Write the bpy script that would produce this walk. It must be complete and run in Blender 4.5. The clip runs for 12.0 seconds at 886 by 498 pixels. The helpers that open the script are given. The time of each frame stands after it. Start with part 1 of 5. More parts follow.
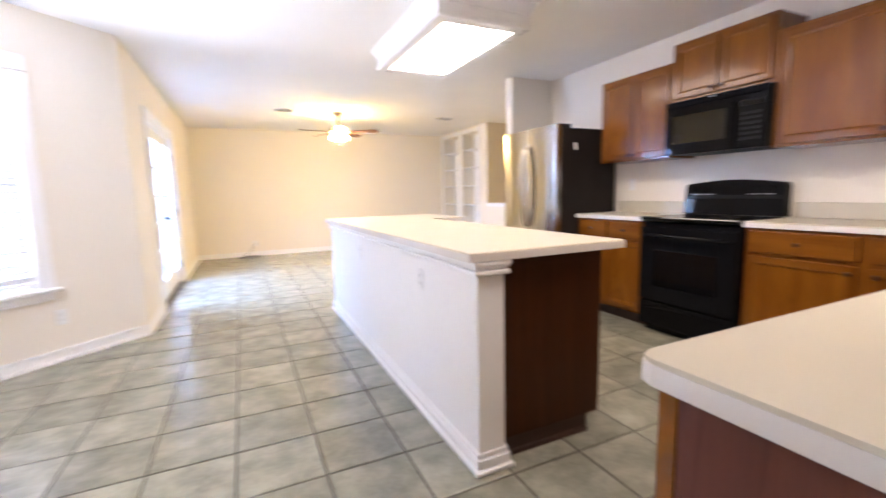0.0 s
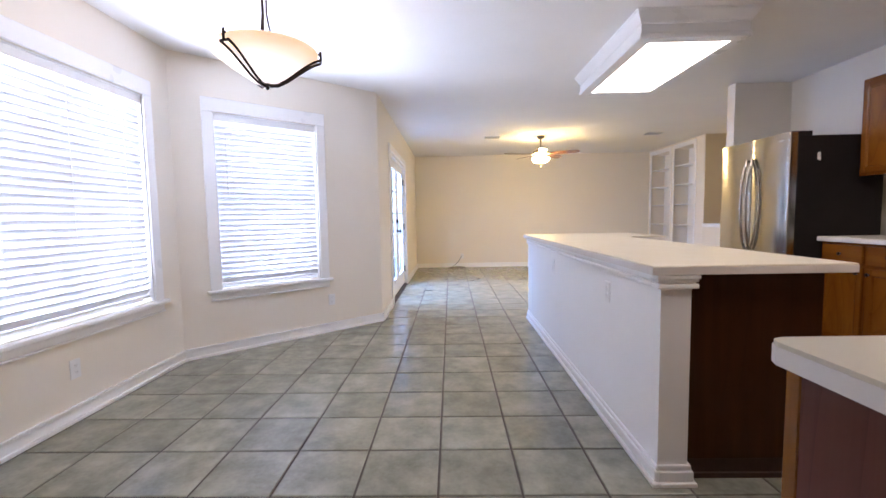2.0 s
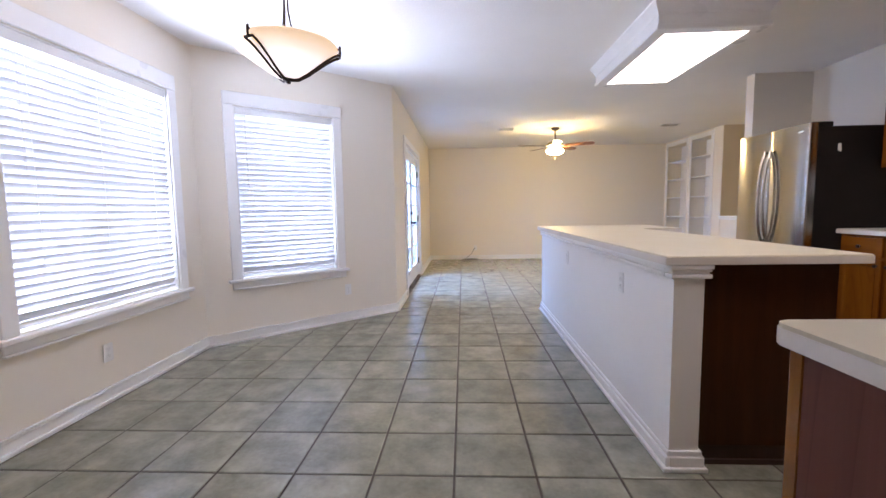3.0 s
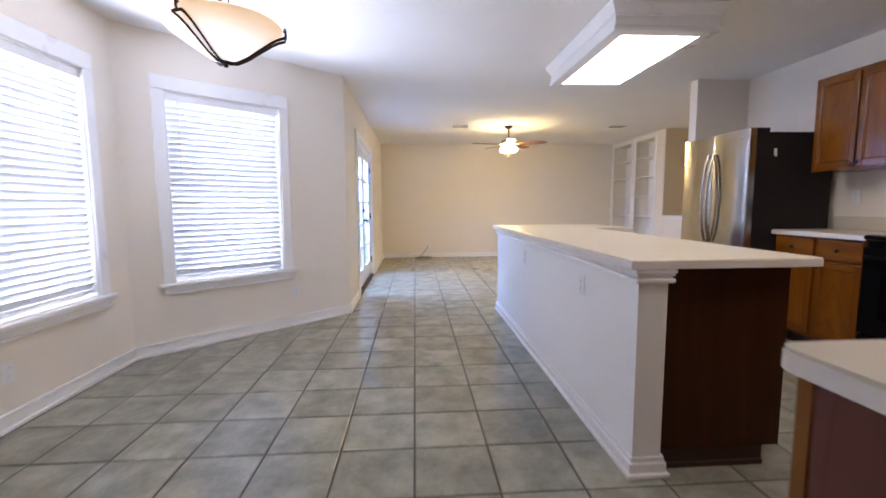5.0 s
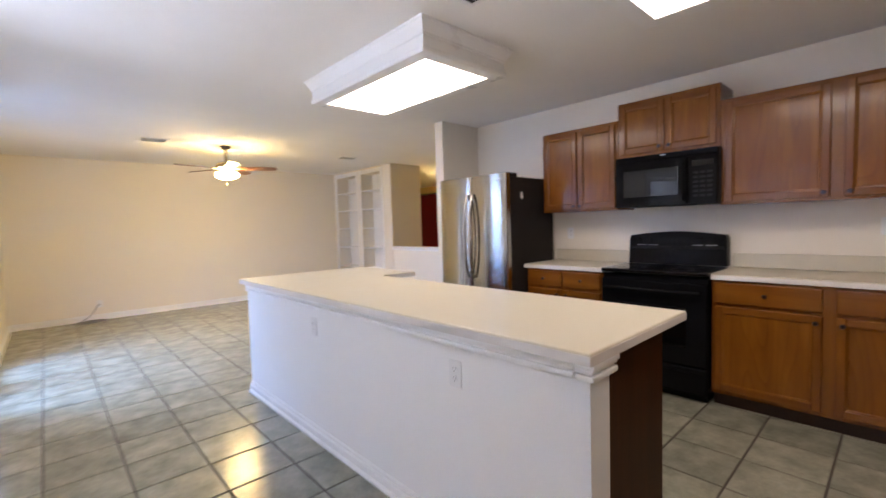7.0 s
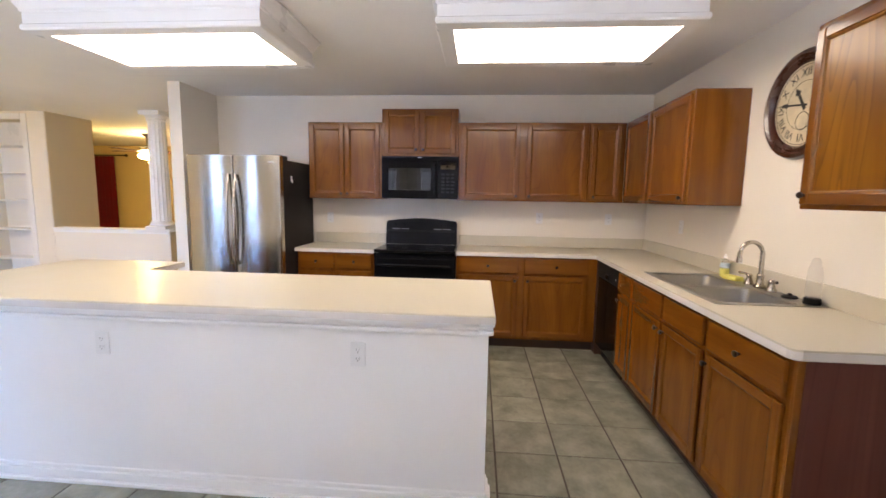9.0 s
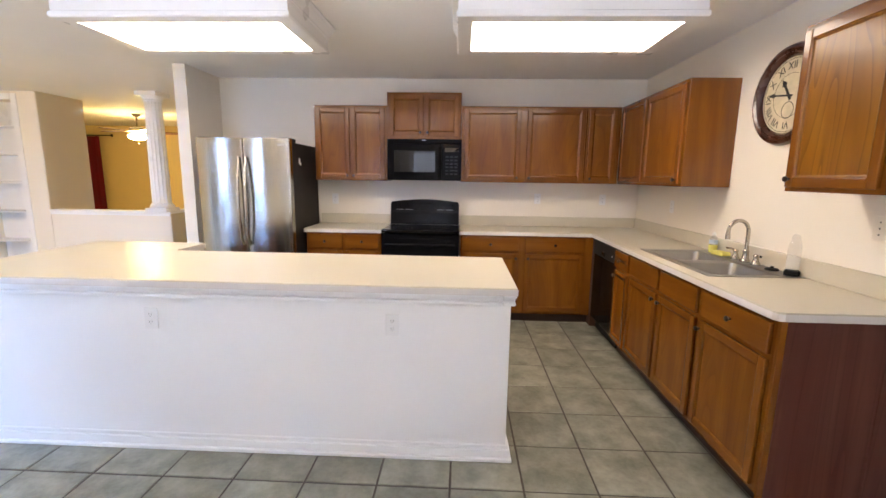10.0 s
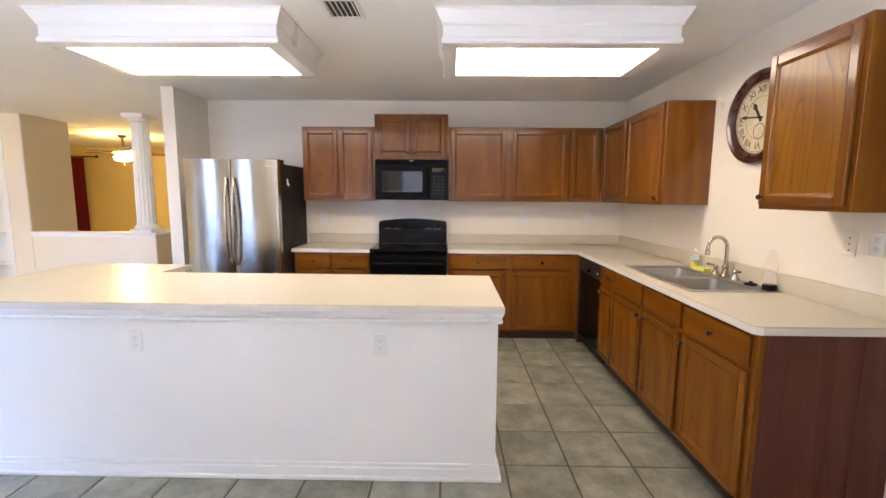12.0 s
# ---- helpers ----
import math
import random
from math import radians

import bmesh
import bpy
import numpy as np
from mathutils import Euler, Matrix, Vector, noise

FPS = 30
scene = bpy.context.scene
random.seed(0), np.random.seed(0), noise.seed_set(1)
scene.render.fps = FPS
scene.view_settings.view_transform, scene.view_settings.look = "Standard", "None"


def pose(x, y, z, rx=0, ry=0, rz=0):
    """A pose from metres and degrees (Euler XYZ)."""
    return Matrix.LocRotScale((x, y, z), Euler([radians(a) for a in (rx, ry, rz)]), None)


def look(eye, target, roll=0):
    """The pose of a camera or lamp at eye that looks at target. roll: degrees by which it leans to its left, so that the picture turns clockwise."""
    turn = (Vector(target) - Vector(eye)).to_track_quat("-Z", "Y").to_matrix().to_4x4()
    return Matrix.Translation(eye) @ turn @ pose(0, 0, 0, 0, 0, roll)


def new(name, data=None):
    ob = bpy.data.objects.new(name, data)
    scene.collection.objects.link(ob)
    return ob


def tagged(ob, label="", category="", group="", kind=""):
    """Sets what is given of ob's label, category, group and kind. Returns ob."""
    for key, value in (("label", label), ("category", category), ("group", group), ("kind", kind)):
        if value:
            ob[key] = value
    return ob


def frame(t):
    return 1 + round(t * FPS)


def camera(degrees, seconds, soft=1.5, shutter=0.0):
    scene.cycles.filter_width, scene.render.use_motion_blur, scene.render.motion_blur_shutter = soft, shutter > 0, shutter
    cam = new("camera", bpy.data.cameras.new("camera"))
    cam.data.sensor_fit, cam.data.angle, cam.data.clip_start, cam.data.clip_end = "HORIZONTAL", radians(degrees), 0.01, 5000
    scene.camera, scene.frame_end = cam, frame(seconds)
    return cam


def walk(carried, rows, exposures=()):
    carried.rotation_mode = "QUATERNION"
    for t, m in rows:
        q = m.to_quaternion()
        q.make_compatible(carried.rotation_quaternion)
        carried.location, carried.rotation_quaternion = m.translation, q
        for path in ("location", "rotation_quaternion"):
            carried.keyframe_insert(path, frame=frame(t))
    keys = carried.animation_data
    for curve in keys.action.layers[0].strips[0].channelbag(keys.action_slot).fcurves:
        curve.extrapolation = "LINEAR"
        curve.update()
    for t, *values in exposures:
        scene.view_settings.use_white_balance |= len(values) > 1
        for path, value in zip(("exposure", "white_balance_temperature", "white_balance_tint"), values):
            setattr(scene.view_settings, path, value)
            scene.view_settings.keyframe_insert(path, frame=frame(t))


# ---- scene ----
cam = camera(91.9, 12.0, shutter=0.5)
PATH = [
    (0, (0.054, 0.071, 1.2), (0.891, 1.868, 0.941), -1.4),
    (0.5, (0.087, -0.005, 1.177), (0.287, 1.976, 0.992), -2.7),
    (1, (0.099, -0.13, 1.18), (0.008, 1.861, 1.009), -1.2),
    (1.5, (0.066, -0.191, 1.191), (0.013, 1.805, 1.087), -0.9),
    (2, (0.016, -0.243, 1.181), (-0.022, 1.751, 1.03), -1.0),
    (2.5, (0.0, -0.285, 1.179), (-0.097, 1.706, 1.016), -0.9),
    (4.5, (-0.021, -0.314, 1.154), (-0.05, 1.667, 0.88), -1.0),
    (5, (-0.038, -0.16, 1.194), (0.09, 1.826, 0.99), -0.4),
    (5.5, (-0.064, 0.094, 1.234), (0.18, 2.073, 1.072), -0.2),
    (6, (-0.149, 0.336, 1.23), (0.361, 2.258, 1.015), 0.9),
    (6.5, (-0.283, 0.601, 1.297), (0.73, 2.312, 1.09), -0.5),
    (7, (-0.331, 0.902, 1.366), (1.029, 2.364, 1.253), -1.7),
    (7.5, (-0.396, 1.125, 1.389), (1.233, 2.281, 1.29), -1.2),
    (7.7, (-0.418, 1.188, 1.409), (1.327, 2.16, 1.302), -1.9),
    (9.3, (-1.112, 1.719, 1.485), (0.868, 1.826, 1.222), 0.9),
    (9.5, (-1.158, 1.774, 1.491), (0.815, 1.895, 1.187), -0.1),
    (10, (-1.208, 1.825, 1.497), (0.763, 1.905, 1.167), 0.8),
    (10.5, (-1.222, 1.828, 1.503), (0.754, 1.897, 1.201), -0.3),
    (11, (-1.226, 1.818, 1.504), (0.754, 1.862, 1.221), -0.2),
    (11.5, (-1.235, 1.818, 1.509), (0.746, 1.839, 1.239), 0.1),
    (12, (-1.237, 1.816, 1.507), (0.748, 1.845, 1.261), 0.4),
]
walk(cam, [(t, look(eye, target, roll)) for t, eye, target, roll in PATH],
     exposures=[(0.0, 0.40, 6120, 25), (0.5, 0.30, 6020, 26), (1.0, 0.13, 5920, 26), (1.5, -0.12, 5840, 26), (2.0, -0.39, 5820, 26), (2.5, -0.52, 5800, 26),
                (4.5, -0.56, 5800, 26), (5.5, -0.55, 5870, 26), (6.0, -0.56, 5920, 26), (6.5, -0.56, 6040, 24), (7.0, -0.36, 6120, 23), (7.5, -0.32, 6120, 23),
                (9.5, 0.03, 6360, 21), (10.5, 0.08, 6360, 21), (12.0, 0.11, 6360, 21)])

# ---- world and large lights ----
world = bpy.data.worlds.new("world")
scene.world = world
world.use_nodes = True
wn = world.node_tree.nodes
sky = wn.new("ShaderNodeTexSky")
sky.sky_type = "NISHITA"
sky.sun_disc = False
sky.sun_elevation, sky.sun_rotation = radians(48), radians(200)
wn["Background"].inputs["Strength"].default_value = 0.12
world.node_tree.links.new(sky.outputs[0], wn["Background"].inputs["Color"])
sun_data = bpy.data.lights.new("sun", "SUN")
sun_data.energy, sun_data.angle, sun_data.color = 2.5, radians(0.6), (1, 0.95, 0.88)
sun = new("sun", sun_data)
sun.matrix_world = look((4, 6, 12), (0, 0, 0))

DAY = (0.77, 0.88, 1.0)
WARM = (1.0, 0.72, 0.38)


def area_light(name, eye, target, w, h, watts, colour):
    d = bpy.data.lights.new(name, "AREA")
    d.shape, d.size, d.size_y, d.energy, d.color = "RECTANGLE", w, h, watts, colour
    o = new(name, d)
    o.matrix_world = look(eye, target)
    return o


def bulb(name, at, watts, colour, r=0.04):
    d = bpy.data.lights.new(name, "POINT")
    d.energy, d.color, d.shadow_soft_size = watts, colour, r
    o = new(name, d)
    o.location = at
    return o


# daylight in the openings of the two nook windows and the garden doors
area_light("sky_light_bay", (-2.46, 2.325, 1.37), (0, 2.325, 1.2), 1.24, 1.5, 330, DAY)
area_light("sky_light_angled", (-1.675, 4.065, 1.35), (-1.0, 3.32, 1.35), 0.93, 1.5, 175, DAY)
area_light("sky_light_doors", (-1.75, 6.4, 2.05), (0.15, 6.4, 0.0), 1.75, 1.6, 450, (0.34, 0.58, 1.0))
bulb("nook_bulb", (-0.985, 2.17, 2.08), 8, WARM, 0.06)


# ---- materials ----
def shader(name):
    m = bpy.data.materials.new(name)
    m.use_nodes = True
    t = m.node_tree
    return m, t.nodes, t.links, t.nodes["Principled BSDF"]


def ramp(n, stops):
    r = n.new("ShaderNodeValToRGB")
    e = r.color_ramp.elements
    e[0].position, e[0].color = stops[0][0], (*stops[0][1], 1)
    e[1].position, e[1].color = stops[-1][0], (*stops[-1][1], 1)
    for p, c in stops[1:-1]:
        x = e.new(p)
        x.color = (*c, 1)
    return r


def coords(n, l, scale=(1, 1, 1)):
    c = n.new("ShaderNodeTexCoord")
    m = n.new("ShaderNodeMapping")
    m.inputs["Scale"].default_value = scale
    l.new(c.outputs["Object"], m.inputs["Vector"])
    return m.outputs["Vector"]


def noise_tex(n, l, vec, scale, detail=4, rough=0.55):
    t = n.new("ShaderNodeTexNoise")
    t.inputs["Scale"].default_value, t.inputs["Detail"].default_value = scale, detail
    t.inputs["Roughness"].default_value = rough
    l.new(vec, t.inputs["Vector"])
    return t.outputs["Fac"]


def bumped(n, l, bs, fac, strength, dist=0.01):
    b = n.new("ShaderNodeBump")
    b.inputs["Strength"].default_value, b.inputs["Distance"].default_value = strength, dist
    l.new(fac, b.inputs["Height"])
    l.new(b.outputs["Normal"], bs.inputs["Normal"])


def surf(name, col, rough=0.5, metal=0.0, var=0.06, big=1.5, fine=60, bump=0.1, dist=0.004, rvar=0.1, coat=0.0):
    """A painted or plain surface: broad and fine changes of tone, a little relief."""
    m, n, l, bs = shader(name)
    v = coords(n, l)
    a, b = noise_tex(n, l, v, big, 3), noise_tex(n, l, v, fine, 3)
    mix = n.new("ShaderNodeMath")
    mix.operation = "MULTIPLY_ADD"
    mix.inputs[1].default_value = 0.35
    l.new(b, mix.inputs[0])
    l.new(a, mix.inputs[2])
    lo, hi = [c * (1 - var) for c in col], [min(1, c * (1 + var)) for c in col]
    r = ramp(n, [(0.45, lo), (0.9, hi)])
    l.new(mix.outputs[0], r.inputs["Fac"])
    l.new(r.outputs["Color"], bs.inputs["Base Color"])
    rr = n.new("ShaderNodeMapRange")
    rr.inputs["From Min"].default_value, rr.inputs["From Max"].default_value = 0.3, 0.7
    rr.inputs["To Min"].default_value, rr.inputs["To Max"].default_value = max(0.02, rough - rvar), min(1, rough + rvar)
    l.new(a, rr.inputs["Value"])
    l.new(rr.outputs[0], bs.inputs["Roughness"])
    bs.inputs["Metallic"].default_value = metal
    bs.inputs["Coat Weight"].default_value = coat
    bs.inputs["Coat Roughness"].default_value = 0.12
    if bump:
        bumped(n, l, bs, b, bump, dist)
    return m


def wood(name, dark, mid, light, scale, rough=0.32, coat=0.25, arch=0.55, spec=0.5):
    """Stained oak; scale sets the way of the grain (small along it)."""
    m, n, l, bs = shader(name)
    v = coords(n, l, scale)
    info = n.new("ShaderNodeObjectInfo")
    add = n.new("ShaderNodeVectorMath")
    add.operation = "MULTIPLY_ADD"
    add.inputs[1].default_value = (9, 7, 11)
    l.new(info.outputs["Random"], add.inputs[0])
    l.new(v, add.inputs[2])
    g = add.outputs[0]
    a = noise_tex(n, l, g, 1.2, 5, 0.6)
    w = n.new("ShaderNodeTexWave")
    w.wave_type, w.bands_direction = "BANDS", "DIAGONAL"
    w.inputs["Scale"].default_value, w.inputs["Distortion"].default_value = 0.35, 9
    w.inputs["Detail"].default_value, w.inputs["Detail Scale"].default_value = 3, 0.9
    l.new(g, w.inputs["Vector"])
    pores = noise_tex(n, l, g, 6.0, 6, 0.75)
    mx = n.new("ShaderNodeMath")
    mx.operation = "MULTIPLY_ADD"
    mx.inputs[1].default_value = 0.22
    l.new(w.outputs["Fac"], mx.inputs[0])
    l.new(a, mx.inputs[2])
    m2 = n.new("ShaderNodeMath")
    m2.operation = "MULTIPLY_ADD"
    m2.inputs[1].default_value = 0.35
    l.new(pores, m2.inputs[0])
    l.new(mx.outputs[0], m2.inputs[2])
    r = ramp(n, [(0.42, dark), (0.80, mid), (1.0, light)])
    l.new(m2.outputs[0], r.inputs["Fac"])
    # growth rings, cut lengthwise: thin dark arches along the grain
    big = noise_tex(n, l, g, 0.30, 2, 0.4)
    k = n.new("ShaderNodeMath")
    k.operation = "MULTIPLY"
    k.inputs[1].default_value = 26
    l.new(big, k.inputs[0])
    fr = n.new("ShaderNodeMath")
    fr.operation = "FRACT"
    l.new(k.outputs[0], fr.inputs[0])
    rings = ramp(n, [(0.0, (0.60, 0.52, 0.44)), (0.20, (0.90, 0.88, 0.86)), (0.75, (1, 1, 1))])
    l.new(fr.outputs[0], rings.inputs["Fac"])
    mult = n.new("ShaderNodeMix")
    mult.data_type, mult.blend_type = "RGBA", "MULTIPLY"
    mult.inputs[0].default_value = arch
    l.new(r.outputs["Color"], mult.inputs[6])
    l.new(rings.outputs["Color"], mult.inputs[7])
    l.new(mult.outputs[2], bs.inputs["Base Color"])
    bs.inputs["Roughness"].default_value = rough
    bs.inputs["Coat Weight"].default_value = coat
    bs.inputs["Coat Roughness"].default_value = 0.12
    bs.inputs["Specular IOR Level"].default_value = spec
    bumped(n, l, bs, pores, 0.05, 0.001)
    return m


def glow(name, col, strength):
    m, n, l, bs = shader(name)
    bs.inputs["Base Color"].default_value = (0.85, 0.85, 0.85, 1)
    bs.inputs["Emission Color"].default_value = (*col, 1)
    bs.inputs["Emission Strength"].default_value = strength
    bs.inputs["Roughness"].default_value = 0.4
    return m


def glass_mat(name, col=(1, 1, 1), rough=0.0):
    m, n, l, bs = shader(name)
    bs.inputs["Base Color"].default_value = (*col, 1)
    bs.inputs["Transmission Weight"].default_value = 1
    bs.inputs["Roughness"].default_value = rough
    bs.inputs["IOR"].default_value = 1.45
    return m


def clear_plastic(name):
    """Thin clear plastic: mostly see-through, with a pale glossy skin."""
    m, n, l, bs = shader(name)
    bs.inputs["Base Color"].default_value = (0.86, 0.86, 0.84, 1)
    bs.inputs["Roughness"].default_value = 0.12
    tr = n.new("ShaderNodeBsdfTransparent")
    mx = n.new("ShaderNodeMixShader")
    mx.inputs["Fac"].default_value = 0.17
    l.new(tr.outputs[0], mx.inputs[1])
    l.new(bs.outputs[0], mx.inputs[2])
    l.new(mx.outputs[0], n["Material Output"].inputs["Surface"])
    return m


def tile_mat():
    m, n, l, bs = shader("glazed floor tile")
    v = coords(n, l)
    info = n.new("ShaderNodeObjectInfo")
    geo = n.new("ShaderNodeNewGeometry")
    sm = n.new("ShaderNodeMath")
    sm.operation = "ADD"
    l.new(info.outputs["Random"], sm.inputs[0])
    l.new(geo.outputs["Random Per Island"], sm.inputs[1])
    add = n.new("ShaderNodeVectorMath")
    add.operation = "MULTIPLY_ADD"
    add.inputs[1].default_value = (13, 17, 5)
    l.new(sm.outputs[0], add.inputs[0])
    l.new(v, add.inputs[2])
    a = noise_tex(n, l, add.outputs[0], 6.0, 5, 0.6)
    b = noise_tex(n, l, add.outputs[0], 45, 4, 0.6)
    mx = n.new("ShaderNodeMath")
    mx.operation = "MULTIPLY_ADD"
    mx.inputs[1].default_value = 0.25
    l.new(b, mx.inputs[0])
    l.new(a, mx.inputs[2])
    r = ramp(n, [(0.40, (0.176, 0.173, 0.131)), (0.62, (0.256, 0.252, 0.192)), (0.84, (0.338, 0.333, 0.258))])
    l.new(mx.outputs[0], r.inputs["Fac"])
    tone = n.new("ShaderNodeHueSaturation")
    tr = n.new("ShaderNodeMapRange")
    tr.inputs["To Min"].default_value, tr.inputs["To Max"].default_value = 0.88, 1.10
    l.new(info.outputs["Random"], tr.inputs["Value"])
    l.new(tr.outputs[0], tone.inputs["Value"])
    l.new(r.outputs["Color"], tone.inputs["Color"])
    l.new(tone.outputs["Color"], bs.inputs["Base Color"])
    rr = n.new("ShaderNodeMapRange")
    rr.inputs["From Min"].default_value, rr.inputs["From Max"].default_value = 0.3, 0.7
    rr.inputs["To Min"].default_value, rr.inputs["To Max"].default_value = 0.17, 0.262
    l.new(a, rr.inputs["Value"])
    l.new(rr.outputs[0], bs.inputs["Roughness"])
    bumped(n, l, bs, a, 0.10, 0.004)
    return m


def blind_mat():
    m, n, l, bs = shader("white blind slat")
    out = n["Material Output"]
    bs.inputs["Base Color"].default_value = (0.80, 0.81, 0.83, 1)
    bs.inputs["Roughness"].default_value = 0.45
    tl = n.new("ShaderNodeBsdfTranslucent")
    tl.inputs["Color"].default_value = (0.88, 0.93, 1.0, 1)
    mx = n.new("ShaderNodeMixShader")
    mx.inputs["Fac"].default_value = 0.04
    l.new(bs.outputs[0], mx.inputs[1])
    l.new(tl.outputs[0], mx.inputs[2])
    l.new(mx.outputs[0], out.inputs["Surface"])
    return m


def bowl_mat():
    """Alabaster glass lit from inside: white low down, amber towards the rim."""
    m, n, l, bs = shader("amber alabaster glass")
    c = n.new("ShaderNodeTexCoord")
    sep = n.new("ShaderNodeSeparateXYZ")
    l.new(c.outputs["Object"], sep.inputs[0])
    mr = n.new("ShaderNodeMapRange")
    mr.inputs["From Min"].default_value, mr.inputs["From Max"].default_value = 2.062, 2.183
    l.new(sep.outputs["Z"], mr.inputs["Value"])
    a = noise_tex(n, l, c.outputs["Object"], 9, 4)
    mx = n.new("ShaderNodeMath")
    mx.operation = "MULTIPLY_ADD"
    mx.inputs[1].default_value = 0.25
    l.new(a, mx.inputs[0])
    l.new(mr.outputs[0], mx.inputs[2])
    r = ramp(n, [(0.15, (1.0, 0.93, 0.80)), (0.55, (0.80, 0.62, 0.38)), (1.0, (0.50, 0.31, 0.14))])
    l.new(mx.outputs[0], r.inputs["Fac"])
    l.new(r.outputs["Color"], bs.inputs["Emission Color"])
    bs.inputs["Base Color"].default_value = (0.80, 0.62, 0.40, 1)
    bs.inputs["Emission Strength"].default_value = 1.5
    bs.inputs["Roughness"].default_value = 0.3
    return m


WALL = surf("cream wall paint", (0.84, 0.782, 0.680), 0.62, var=0.02, big=0.8, fine=140, bump=0.10, dist=0.002)
CEIL_M = surf("textured ceiling paint", (0.90, 0.885, 0.86), 0.85, var=0.03, big=1.0, fine=75, bump=0.45, dist=0.006)
TRIM = surf("white gloss trim", (0.90, 0.895, 0.885), 0.35, var=0.02, big=2, fine=90, bump=0.03)
ISLAND_W = surf("white wall board", (0.90, 0.895, 0.885), 0.55, var=0.02, big=1.2, fine=120, bump=0.12, dist=0.002)
LAMINATE = surf("pale laminate worktop", (0.61, 0.555, 0.435), 0.33, var=0.03, big=6, fine=420, bump=0.02, rvar=0.05)
EDGE = surf("worktop edge band", (0.74, 0.70, 0.66), 0.4, var=0.03, big=4, fine=200, bump=0.03)
GROUT = surf("dark grout", (0.062, 0.048, 0.036), 0.9, var=0.25, big=3, fine=120, bump=0.3)
OAK_V = wood("oak upright grain", (0.140, 0.042, 0.0032), (0.177, 0.056, 0.0043), (0.206, 0.068, 0.0056), (12, 12, 0.9), 0.22, 0.34, 0.18, 0.34)
OAK_H = wood("oak level grain", (0.142, 0.043, 0.0033), (0.179, 0.057, 0.0045), (0.208, 0.069, 0.0058), (0.9, 0.9, 12), 0.22, 0.34, 0.18, 0.34)
OAK_P = wood("oak panel grain", (0.154, 0.048, 0.0034), (0.194, 0.063, 0.0046), (0.226, 0.077, 0.0062), (8, 8, 1.3), 0.24, 0.20, 0.40, 0.28)
OAK_G = wood("oak with arched grain", (0.205, 0.074, 0.0042), (0.250, 0.096, 0.0058), (0.285, 0.114, 0.0080), (11, 11, 1.1), 0.28, 0.10, 0.95, 0.30)
VENEER = wood("red brown veneer", (0.088, 0.027, 0.020), (0.112, 0.036, 0.026), (0.134, 0.045, 0.033), (14, 14, 0.5), 0.5, 0.0, 0.5, 0.25)
# Dark oak, its brown taken darker still for shade on the island's end.
SHADED_DARK_OAK = wood("dark oak panel deepened for shade", (0.034, 0.0095, 0.0016), (0.046, 0.0132, 0.0022), (0.056, 0.0168, 0.0030), (14, 14, 0.7), 0.5, 0.0, 0.3, 0.18)
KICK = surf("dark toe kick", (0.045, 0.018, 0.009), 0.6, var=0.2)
STEEL = surf("brushed stainless steel", (0.52, 0.50, 0.455), 0.18, 1.0, var=0.04, big=0.6, fine=30, bump=0.0, rvar=0.01)
sn = STEEL.node_tree.nodes
tangent = sn.new("ShaderNodeTangent")
tangent.direction_type, tangent.axis = "RADIAL", "Z"
STEEL.node_tree.links.new(tangent.outputs[0], sn["Principled BSDF"].inputs["Tangent"])
sn["Principled BSDF"].inputs["Anisotropic"].default_value = 0.88
sn["Principled BSDF"].inputs["Anisotropic Rotation"].default_value = 0.25
SINK_M = surf("satin sink steel", (0.43, 0.42, 0.40), 0.33, 1.0, var=0.06, big=4, fine=60, bump=0.0, rvar=0.04)
CHROME = surf("brushed nickel", (0.50, 0.46, 0.40), 0.20, 1.0, var=0.05, bump=0.0, rvar=0.04)
DARK_SIDE = surf("dark grey enamel", (0.030, 0.026, 0.026), 0.42, var=0.15, fine=250, bump=0.0)
BLACK = surf("black gloss enamel", (0.006, 0.006, 0.007), 0.04, var=0.1, bump=0.0, rvar=0.0, coat=0.0)
BLACK_GLASS = surf("black oven glass", (0.003, 0.003, 0.0035), 0.012, var=0.1, bump=0.0, rvar=0.0, coat=0.0)
SMOKED = surf("smoked key plastic", (0.022, 0.022, 0.024), 0.3, var=0.1, bump=0.0)
BLACK_MATT = surf("black plastic", (0.018, 0.018, 0.019), 0.5, var=0.1, bump=0.05)
GREY_PRINT = surf("pale grey print", (0.55, 0.56, 0.58), 0.4, bump=0.0)
KNOB = surf("dark bronze knob", (0.030, 0.018, 0.012), 0.3, 0.8, var=0.15, bump=0.0)
IRON = surf("bronzed iron", (0.040, 0.026, 0.018), 0.42, 0.7, var=0.25, big=6, fine=80, bump=0.1)
PLASTIC_W = surf("white plastic", (0.84, 0.84, 0.83), 0.35, var=0.02, bump=0.0)
VINYL = surf("white vinyl frame", (0.80, 0.82, 0.84), 0.4, var=0.03, bump=0.0)
SLOT_G = surf("smoky grey plastic", (0.30, 0.29, 0.27), 0.35, bump=0.0)
SLOT = surf("dark slot", (0.05, 0.045, 0.04), 0.6, bump=0.0)
for dark in (BLACK, BLACK_MATT, DARK_SIDE, SMOKED):
    dark.node_tree.nodes["Principled BSDF"].inputs["Specular IOR Level"].default_value = 0.07
TILE = tile_mat()
SLAT = blind_mat()
BOWL = bowl_mat()
PANEL = glow("fluorescent diffuser", (1.0, 0.88, 0.68), 13.2)
GLOBE = glow("frosted lamp glass", (1.0, 0.72, 0.25), 225.0)
CLEAR = glass_mat("clear pane")
BOTTLE = clear_plastic("clear plastic bottle")
